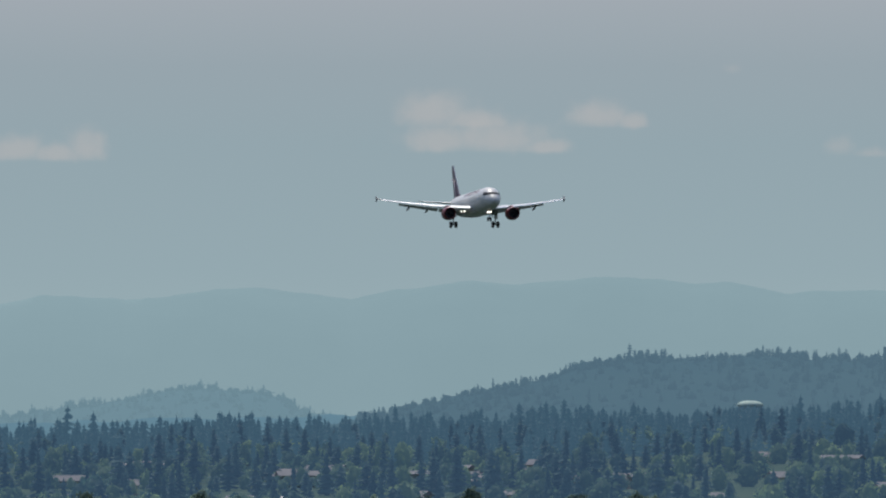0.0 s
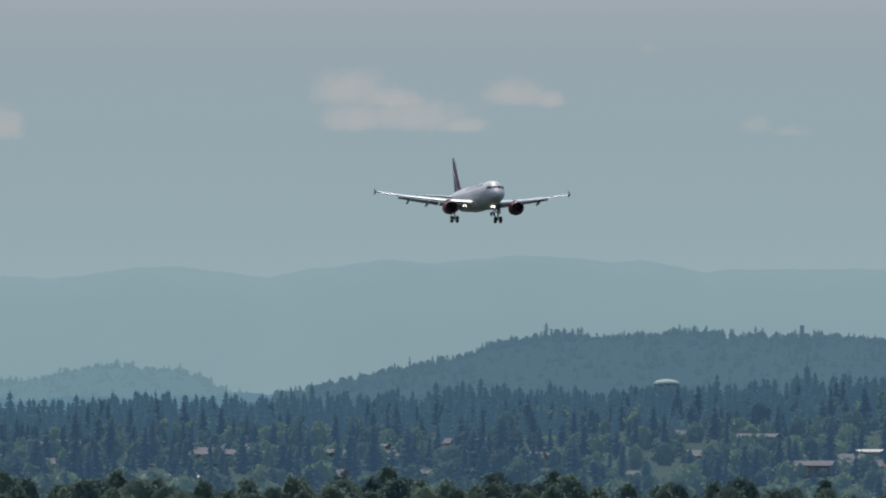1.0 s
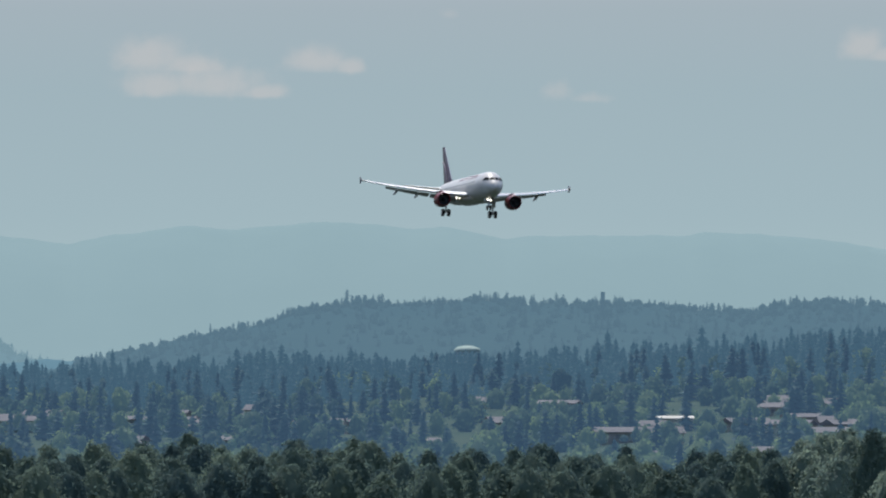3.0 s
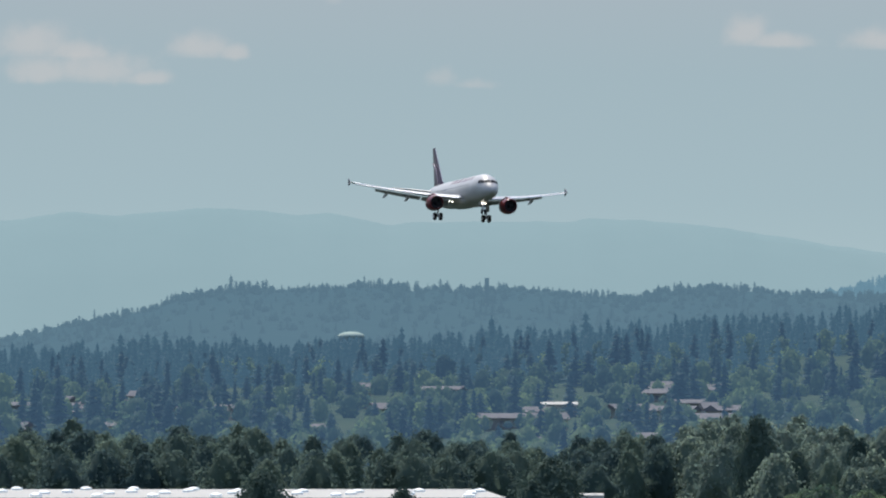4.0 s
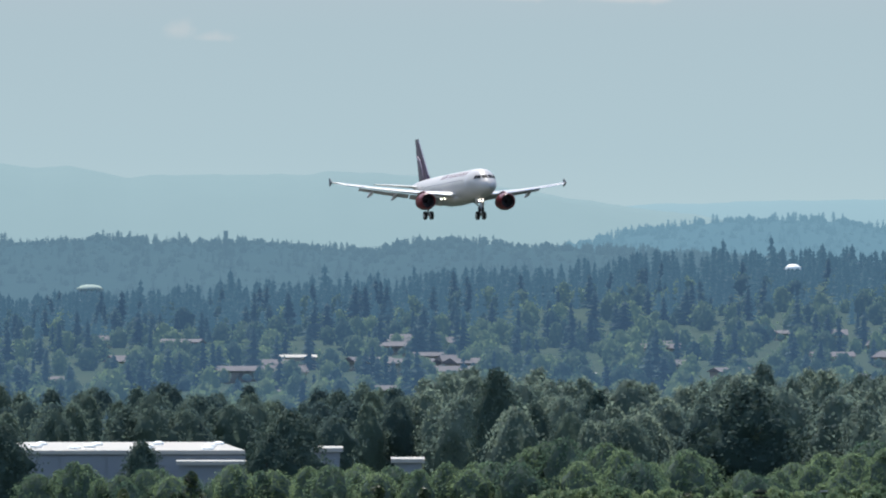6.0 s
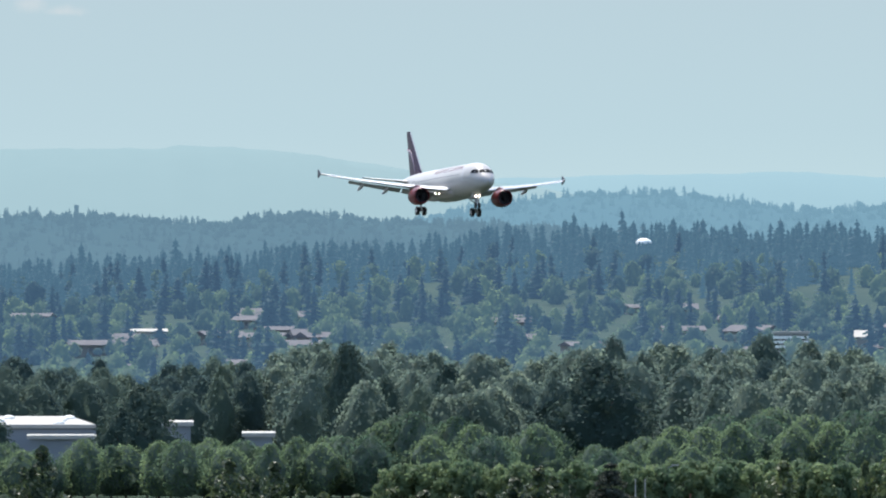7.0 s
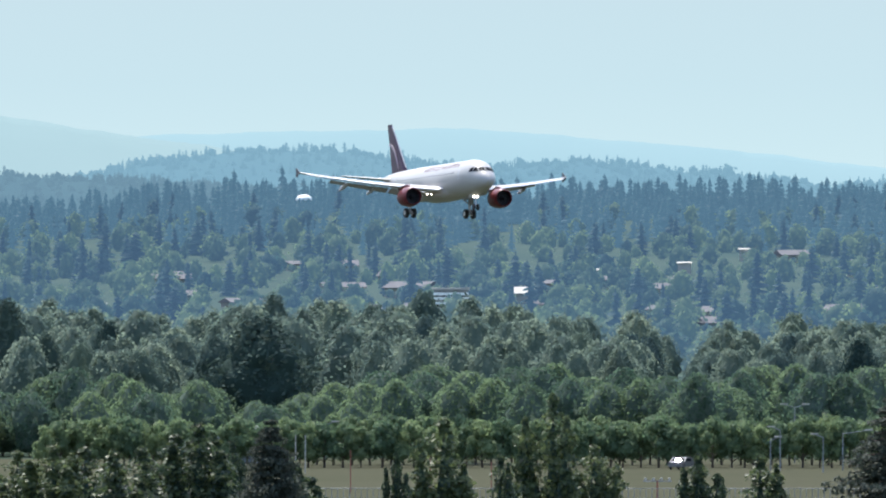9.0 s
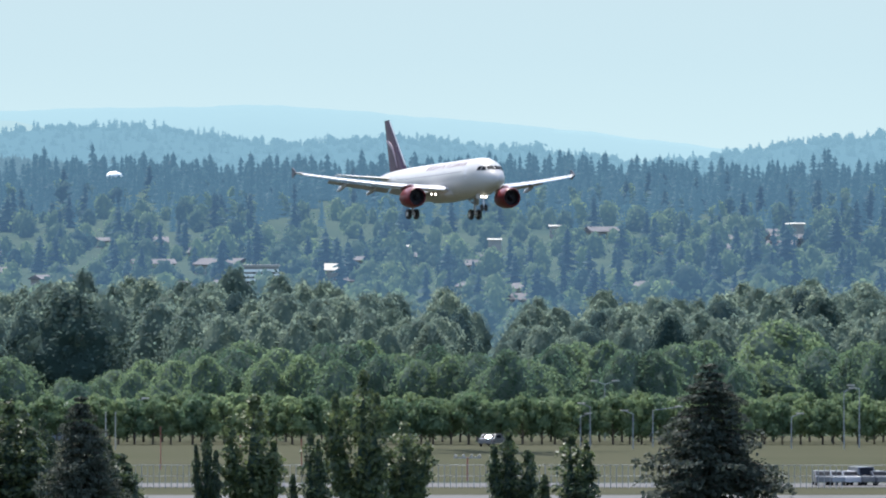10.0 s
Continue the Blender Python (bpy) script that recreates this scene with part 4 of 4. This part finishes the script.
def cloud(u0, u1, low, top, humps, label, strength=1.0):
    """A flat-based heap cloud: a bowed sheet whose density thins out to its rim."""
    d = 4900.0
    c = spot((u0 + u1) / 2, d, height(d, low))
    ob_pose = pose(*c, 0, 0, -math.degrees(((u0 + u1) / 2 - MID) * TICK))
    w, h = (u1 - u0) * TICK * d, (top - low) * TICK * d
    nx, nz = 48, 24
    pts, dens = [], []
    for j in range(nz + 1):
        for i in range(nx + 1):
            s, t = i / nx, j / nz
            best = 0.0
            for x, r, k in humps:
                side = (s - x) / (0.78 * r)
                rise = (t - 0.42 * k) / (0.42 * k if t > 0.42 * k else 0.32 * k)
                best = max(best, math.exp(-side * side - rise * rise))
            rim = min(1.0, 7 * s, 7 * (1 - s), 6 * t, 6 * (1 - t))
            dens.append(best * rim * strength)
            pts.append(((s - 0.5) * w, -3 * math.sin(math.pi * s) * math.sin(math.pi * t), t * h))
    n = nx + 1
    faces = [(j * n + i, j * n + i + 1, (j + 1) * n + i + 1, (j + 1) * n + i) for j in range(nz) for i in range(nx) if max(dens[j * n + i], dens[j * n + i + 1], dens[(j + 1) * n + i + 1], dens[(j + 1) * n + i]) > 0.0]
    ob = part("cloud", Shape().add(pts, faces), M_CLOUD)
    ob.data.attributes.new("cover", "FLOAT", "POINT").data.foreach_set("value", dens)
    ob.matrix_basis = ob_pose
    tagged(ob, label, "cloud", "fair-weather clouds")


cloud(-830, -570, 480, 575, ((0.3, 0.32, 0.75), (0.78, 0.24, 0.9), (0.55, 0.3, 0.6)), "small flat white cloud with one raised end")
cloud(-130, 140, 540, 640, ((0.42, 0.36, 0.92), (0.68, 0.3, 0.6)), "pale heap cloud with a rounded top")
cloud(-115, 265, 495, 590, ((0.27, 0.27, 0.8), (0.55, 0.36, 0.9), (0.8, 0.2, 0.5)), "long flat white cloud under a rounded one")
cloud(190, 385, 540, 625, ((0.45, 0.42, 0.85), (0.75, 0.22, 0.6)), "small oval white cloud")
cloud(650, 830, 490, 560, ((0.3, 0.28, 0.85), (0.6, 0.34, 0.5)), "faint wisp of white cloud", 0.6)
cloud(1170, 1400, 560, 650, ((0.32, 0.25, 0.95), (0.55, 0.4, 0.55)), "white cloud with a peaked top")
cloud(1380, 1600, 555, 640, ((0.5, 0.45, 0.75), (0.75, 0.22, 0.8)), "low flat white cloud")
cloud(480, 540, 640, 680, ((0.5, 0.5, 0.9),), "tiny faint white cloud", 0.5)


# ---- aeroplane: x to starboard, y ahead, z up, origin amidships; a = metres aft of the nose tip ----
def aft(a):
    return 16.5 - a


def skin(a):
    """Half width, half height and middle height of the fuselage."""
    rows = [(0, 0.02, 0.02, -0.62), (0.12, 0.32, 0.3, -0.61), (0.5, 0.72, 0.68, -0.56), (1.0, 1.03, 0.97, -0.48), (1.7, 1.32, 1.28, -0.36), (2.3, 1.5, 1.56, -0.22), (3.0, 1.68, 1.82, -0.1), (4.0, 1.86, 2.0, -0.03), (5.2, 1.96, 2.06, 0), (6.5, 1.975, 2.07, 0), (24.0, 1.975, 2.07, 0),
            (26.5, 1.9, 1.95, 0.1), (29, 1.62, 1.62, 0.4), (31.5, 1.24, 1.24, 0.72), (34, 0.82, 0.86, 1.0), (36, 0.46, 0.52, 1.2), (37.3, 0.2, 0.24, 1.32), (37.57, 0.05, 0.06, 1.36)]
    k = [r[0] for r in rows]
    return tuple(float(np.interp(a, k, [r[i] for r in rows])) for i in (1, 2, 3))


def on_skin(a, deg, out=0.0):
    """A point on the skin: deg 0 is starboard, 90 the crown."""
    w, h, z = skin(a)
    t = radians(deg)
    return Vector(((w + out) * math.cos(t), aft(a), z + (h + out) * math.sin(t)))


def patch(a0, a1, d0, d1, out=0.012, n=2):
    """A small sheet that follows the skin, with thickness."""
    g = Shape()
    ring = []
    for i in range(n + 1):
        ring.append([on_skin(a0 + (a1 - a0) * i / n, d0 + (d1 - d0) * k / 3, o) for o in (out, 0.0) for k in (range(4) if o else range(3, -1, -1))])
    return g.loft(ring)


def airfoil(x, lead, chord, z, thick, droop=0.0, n=7, upright=False):
    top, low = [], []
    for k in range(n + 1):
        s = (1 - math.cos(math.pi * k / n)) / 2
        t = 5 * thick * (0.2969 * math.sqrt(s) - 0.126 * s - 0.3516 * s * s + 0.2843 * s ** 3 - 0.1015 * s ** 4)
        c = 0.0 if upright else 0.12 * s * (1 - s) * 0.3
        top.append((s, t + c))
        low.append((s, -t * (1.0 if upright else 0.8) + c))
    loop = top + low[-2:0:-1]
    out = []
    for s, t in loop:
        y, h = s * chord, t * chord
        y, h = y * math.cos(droop) + h * math.sin(droop), h * math.cos(droop) - y * math.sin(droop)
        out.append((h, aft(lead + y), z) if upright else (x, aft(lead + y), z + h))
    return out


def wing_at(x):
    x = abs(x)
    lead = 10.6 + 0.524 * x
    trail = 18.1 + 0.02 * x if x < 6.4 else 18.23 + (x - 6.4) * 0.262
    return lead, trail - lead, -1.3 + 0.075 * x + 0.0035 * x * x


def aeroplane():
    ob = tagged(new("aeroplane"), "white twin-engine jet airliner with maroon tail and red engines, wheels down", "aeroplane")
    stations = [0, 0.05, 0.12, 0.3, 0.5, 0.75, 1.0, 1.35, 1.7, 2.0, 2.3, 2.65, 3.0, 3.5, 4.0, 4.6, 5.2, 6.5, 10, 14, 18, 22, 24, 25.2, 26.5, 27.7, 29, 30.2, 31.5, 32.7, 34]
    fus = part("fuselage", Shape().loft([[on_skin(a, 360 * i / 40) for i in range(40)] for a in stations]), M_WHITE, ob, smooth=True)
    part("tail_cone", Shape().loft([[on_skin(a, 360 * i / 24, 0.004) for i in range(24)] for a in (34, 35, 36, 36.8, 37.3, 37.57)]), M_TAILCONE, ob, "grey tail cone", True)
    belly = []
    for a, w, h in ((10.6, 0.6, 0.3), (11.6, 1.7, 0.75), (13, 2.05, 0.98), (16, 2.1, 1.05), (19, 2.05, 0.98), (20.8, 1.6, 0.7), (22.2, 0.6, 0.2)):
        belly.append([(w * math.cos(2 * math.pi * i / 20), aft(a), -1.45 + h * math.sin(2 * math.pi * i / 20)) for i in range(20)])
    part("belly_fairing", Shape().loft(belly), M_WHITE, ob, smooth=True)
    # cockpit panes: one in front and two beside it, either side; corners as (metres aft, degrees round the skin)
    for s in (1, -1):
        for corners in (((1.0, 87.5), (1.45, 50), (2.0, 58), (1.8, 87.5)), ((1.53, 45.5), (2.25, 27), (2.36, 50), (2.07, 54.5)), ((2.34, 26), (3.0, 19), (2.9, 36), (2.45, 48))):
            g, n = Shape(), 4
            for out in (0.022, -0.01):
                pts = []
                for a in range(n + 1):
                    for b in range(n + 1):
                        x, y = a / n, b / n
                        k = [sum(c[m] * f for c, f in zip(corners, ((1 - x) * (1 - y), x * (1 - y), x * y, (1 - x) * y))) for m in (0, 1)]
                        p = on_skin(k[0], k[1], out)
                        pts.append((p.x * s, p.y + out, p.z))
                g.add(pts, [(a * (n + 1) + b, a * (n + 1) + b + 1, (a + 1) * (n + 1) + b + 1, (a + 1) * (n + 1) + b) for a in range(n) for b in range(n)])
            part("cockpit_window", g, M_GLASS, ob, "dark cockpit pane", True)
    for s in (1, -1):
        for i in range(38):
            a = 7.2 + i * 0.6
            d0, d1 = (13, 18.5) if s > 0 else (161.5, 167)
            if a < 28:
                part("cabin_window", patch(a, a + 0.23, d0, d1, 0.008, 1), M_PORT, fus)
        for a0 in (5.2, 29.2):
            d0, d1 = (-8, 34) if s > 0 else (146, 188)
            part("door", patch(a0, a0 + 0.82, d0, d1, 0.01, 2), M_WING, fus, "passenger door outline")
    # lettering as plain slanted bars on both sides
    for s in (1, -1):
        r = random.Random(3)
        a = 6.6
        for i in range(13):
            w = r.uniform(0.24, 0.4)
            if i == 7:
                a += 0.45
            lo, hi = (35, 66) if i in (0, 5, 7, 11) else (36, 59)
            d0, d1 = (lo, hi) if s > 0 else (180 - hi, 180 - lo)
            part("letter_bar", patch(a, a + w, d0, d1, 0.014, 1), M_LETTER, ob, "plum lettering bar")
            a += w + 0.62
    # wings
    for s in (1, -1):
        xs = [0.0, 1.9, 4.0, 6.4, 9.0, 12.0, 15.0, 16.6, 16.95]
        secs = []
        for x in xs:
            lead, c, z = wing_at(x)
            if x > 16.8:
                lead, c = lead + 0.3, c - 0.5
            secs.append(airfoil(s * x, lead, c * 0.86 if x < 13.2 else c, z, 0.15 - 0.04 * x / 17))
        wing = part("wing", Shape().loft(secs), M_WING, ob, "light grey swept wing", True)
        for x0, x1 in ((2.1, 5.2), (6.3, 9.7), (9.75, 13.1), (13.15, 16.4)):
            g = Shape()
            g.loft([airfoil(s * x, wing_at(x)[0] - 0.28, wing_at(x)[1] * 0.16 + 0.1, wing_at(x)[2] - 0.16, 0.24, -0.32) for x in (x0, x1)])
            part("slat", g, M_LEAD, wing, "bright bare-metal slat", True)
        for x0, x1 in ((2.1, 6.3), (6.5, 13.1)):
            g = Shape()
            g.loft([airfoil(s * x, wing_at(x)[0] + wing_at(x)[1] * 0.83, wing_at(x)[1] * 0.26, wing_at(x)[2] - 0.14, 0.13, 0.5) for x in (x0, (x0 + x1) / 2, x1)])
            part("flap", g, M_FLAP, wing, "lowered grey flap", True)
        for x in (3.6, 8.3, 11.4):
            lead, c, z = wing_at(x)
            rows = [(0, 0.02), (0.5, 0.16), (1.3, 0.24), (2.2, 0.22), (3.1, 0.1), (3.5, 0.02)]
            ring = [[(s * x + r * 0.8 * math.cos(2 * math.pi * i / 12), aft(lead + c * 0.55 + k), z - 0.32 - 0.2 * k + r * 1.3 * math.sin(2 * math.pi * i / 12)) for i in range(12)] for k, r in rows]
            part("flap_fairing", Shape().loft(ring), M_FLAP, wing, smooth=True)
        lead, c, z = wing_at(16.95)
        fence_plate = [(lead + 0.1, z), (lead + 1.2, z + 0.6), (lead + 1.6, z + 0.6), (lead + 1.5, z), (lead + 1.6, z - 0.5), (lead + 1.2, z - 0.5)]
        part("wing_fence", Shape().loft([[(s * (16.96 + o), aft(a), h) for a, h in fence_plate] for o in (0, 0.08)]), M_FENCE, wing, "grey arrow-shaped wingtip fence")
        # engine
        ex, ez, e0 = s * 5.75, -2.1, 10.7
        eng = tagged(new("engine"), "red turbofan engine under the wing")
        eng.parent = ob
        part("cowling", Shape().turn([(aft(e0 + k), r) for k, r in ((0.12, 1.06), (0.4, 1.13), (1.0, 1.19), (1.8, 1.19), (2.6, 1.1), (3.2, 0.98), (3.22, 0.9), (2.4, 0.92))], "y", (ex, 0, ez), 32, False), M_RED, eng, "glossy red cowling", True)
        part("intake_lip", Shape().turn([(aft(e0 + k), r) for k, r in ((0.16, 1.072), (0.05, 1.02), (0.0, 0.99), (0.05, 0.95), (0.3, 0.91))], "y", (ex, 0, ez), 32, False), M_RED, eng, smooth=True)
        part("intake_duct", Shape().turn([(aft(e0 + k), r) for k, r in ((0.3, 0.91), (0.75, 0.89), (0.95, 0.88))], "y", (ex, 0, ez), 32, False), M_DARK, eng, "dark intake lining", True)
        part("fan_disc", Shape().turn([(aft(e0 + 0.98), 0.87), (aft(e0 + 1.1), 0.87)], "y", (ex, 0, ez), 32), M_DARK, eng, "dark fan")
        for i in range(24):
            t = 2 * math.pi * i / 24
            c0, c1 = Vector((math.cos(t), 0, math.sin(t))), Vector((math.cos(t + 0.2), 0, math.sin(t + 0.2)))
            o, back = Vector((ex, aft(e0 + 0.9), ez)), Vector((0, -0.1, 0))
            edge = [o + c0 * 0.26, o + c0 * 0.85, o + c1 * 0.85 + back, o + c1 * 0.26 + back]
            part("fan_blade", Shape().loft([edge, [p + back * 0.2 for p in edge]]), M_DARK, eng)
        part("spinner", Shape().turn([(aft(e0 + 0.55), 0.02), (aft(e0 + 0.75), 0.16), (aft(e0 + 0.95), 0.27)], "y", (ex, 0, ez), 16), M_DARK, eng, smooth=True)
        part("exhaust", Shape().turn([(aft(e0 + k), r) for k, r in ((2.5, 0.75), (3.4, 0.7), (4.3, 0.5), (4.35, 0.42))], "y", (ex, 0, ez), 24), M_DARK, eng, "dark exhaust nozzle", True)
        lead, c, z = wing_at(5.75)
        py = [[(ex + w, aft(a), h) for w, h in ((-t, zl), (t, zl), (t, zh), (-t, zh))] for a, t, zl, zh in ((11.6, 0.1, -1.1, -0.92), (12.8, 0.2, -1.1, -0.6), (14.2, 0.2, -1.3, -0.75), (16.0, 0.06, -1.1, -0.85))]
        part("pylon", Shape().loft(py), M_RED, eng)
        # tailplane
        secs = [airfoil(s * x, 31.2 + 0.62 * x, 3.6 - 0.36 * x, 0.95 + 0.1 * x, 0.1) for x in (0.3, 2, 4, 6.2)]
        part("tailplane", Shape().loft(secs), M_WING, ob, "light grey tailplane", True)
        # main wheels
        gx, gy = s * 3.8, aft(17.45)
        gear = tagged(new("main_gear"), "lowered main landing gear with twin wheels")
        gear.parent = ob
        part("strut", Shape().tube((gx, gy, -0.9), (gx, gy, -3.7), 0.17, 0.13, 12), M_STEEL, gear, "steel strut")
        part("brace", Shape().tube((gx - s * 1.4, gy, -1.6), (gx, gy, -2.6), 0.08, 0.08, 8), M_STEEL, gear)
        part("gear_door", Shape().box((gx + s * 0.3 - 0.03, gy - 0.5, -2.7), (gx + s * 0.3 + 0.03, gy + 0.5, -1.2)), M_WHITE, gear)
        part("axle", Shape().tube((gx - 0.5, gy, -3.75), (gx + 0.5, gy, -3.75), 0.09, 0.09, 8), M_STEEL, gear)
        for k in (-0.46, 0.46):
            part("tyre", Shape().turn([(-0.21, 0.42), (-0.2, 0.54), (-0.12, 0.585), (0.12, 0.585), (0.2, 0.54), (0.21, 0.42)], "x", (gx + k, gy, -3.75), 24), M_TYRE, gear, "black tyre", True)
            part("rim", Shape().turn([(-0.215, 0.28), (0.215, 0.28)], "x", (gx + k, gy, -3.75), 16), M_STEEL, gear)
    # nose wheels
    ny = aft(5.05)
    ng = tagged(new("nose_gear"), "lowered nose landing gear with twin wheels")
    ng.parent = ob
    part("strut", Shape().tube((0, ny, -1.7), (0, ny + 0.2, -3.55), 0.11, 0.09, 12), M_STEEL, ng, "steel strut")
    part("brace", Shape().tube((0, ny + 1.3, -1.9), (0, ny + 0.1, -2.6), 0.06, 0.06, 8), M_STEEL, ng)
    for k in (-1, 1):
        part("tyre", Shape().turn([(-0.11, 0.28), (-0.1, 0.36), (-0.05, 0.385), (0.05, 0.385), (0.1, 0.36), (0.11, 0.28)], "x", (k * 0.25, ny + 0.2, -3.6), 22), M_TYRE, ng, "black tyre", True)
        part("gear_door", Shape().box((k * 0.45 - 0.02, ny - 0.9, -2.5), (k * 0.45 + 0.02, ny + 0.2, -1.95)), M_WHITE, ng)
        part("landing_light", Shape().turn([(0, 0.08), (0.05, 0.12), (0.09, 0.1), (0.1, 0.02)], "y", (k * 0.22, ny + 0.18, -2.35), 14), M_LAMP, ng, "lit landing lamp", True)
    for x in (2.85, 3.35):
        part("landing_light", Shape().turn([(0, 0.05), (0.05, 0.09), (0.09, 0.07), (0.1, 0.02)], "y", (x, aft(12.6), -1.72), 14), M_LAMP, ob, "lit landing lamp", True)
    # fin
    fin = part("fin", Shape().loft([airfoil(0, 28.6 + 0.93 * k, 5.75 - 0.66 * k, 1.55 + k, 0.1, upright=True) for k in (0, 1, 2, 3.5, 5, 6.1, 6.35)]), M_MAROON, ob, "maroon tail fin with a pale swoosh", True)
    # sunlight along the fin's leading edge, put in as a pale strip
    part("fin_edge", Shape().loft([airfoil(0, 28.52 + 0.93 * k, 0.34, 1.55 + k, 0.42, upright=True) for k in (0.9, 3.5, 6.2)]), M_FLAP, fin, "pale strip for the sunlit leading edge", True)
    part("fin_root", Shape().loft([airfoil(0, 26.6 + 1.9 * k, 7.0 - 1.6 * k, 1.4 + 0.55 * k, 0.05, upright=True) for k in (0, 0.6, 1.1)]), M_MAROON, fin, smooth=True)
    for s in (1, -1):
        g = Shape()
        pts = [(31.4, 2.4, 0.14), (32.1, 3.6, 0.18), (32.9, 4.6, 0.22), (33.9, 5.2, 0.2), (34.8, 5.5, 0.06)]
        g.loft([[(s * o, aft(a), z + w) for o, w in ((0.2, -h), (0.32, -h), (0.32, h), (0.2, h))] for a, z, h in pts])
        part("swoosh", g, M_SWOOSH, fin, "pale mauve swoosh")
    return ob


plane = aeroplane()


def motions():
    start, stop = spot(57.1, 1998, 0), spot(2374.5, 1284, 0)
    flight = [  # seconds, bearing, elevation, bank
        (0.0, 57.0, 417.2, 0.35), (0.5, 131.4, 402.9, 0.1), (1.0, 208.6, 389.8, -0.5), (1.5, 288.5, 378.0, -0.6), (2.0, 372.8, 367.5, -0.45),
        (3.5, 644.3, 330.2, -2.8), (4.0, 743.1, 314.3, -2.4), (4.5, 847.4, 296.8, -1.35), (5.0, 957.3, 277.5, -1.25),
        (6.5, 1315.0, 219.7, 0.6), (7.0, 1444.9, 201.6, -1.3), (7.5, 1581.2, 183.9, -1.35), (8.0, 1723.9, 165.8, -1.16), (8.5, 1874.0, 145.5, -1.0),
        (9.0, 2031.6, 126.5, -0.85), (9.5, 2198.2, 107.5, -0.4), (10.0, 2374.5, 86.9, -0.3),
    ]
    rows = []
    for t, u, e, bank in flight:
        d = (start + (stop - start) * (t / 10)).length
        p = spot(u, d, height(d, e))
        rows.append((t, pose(*p, 0, 0, 195.3 + 0.24 * t) @ pose(0, 0, 0, 2.6) @ pose(0, 0, 0, 0, bank)))
    walk(plane, rows)


motions()
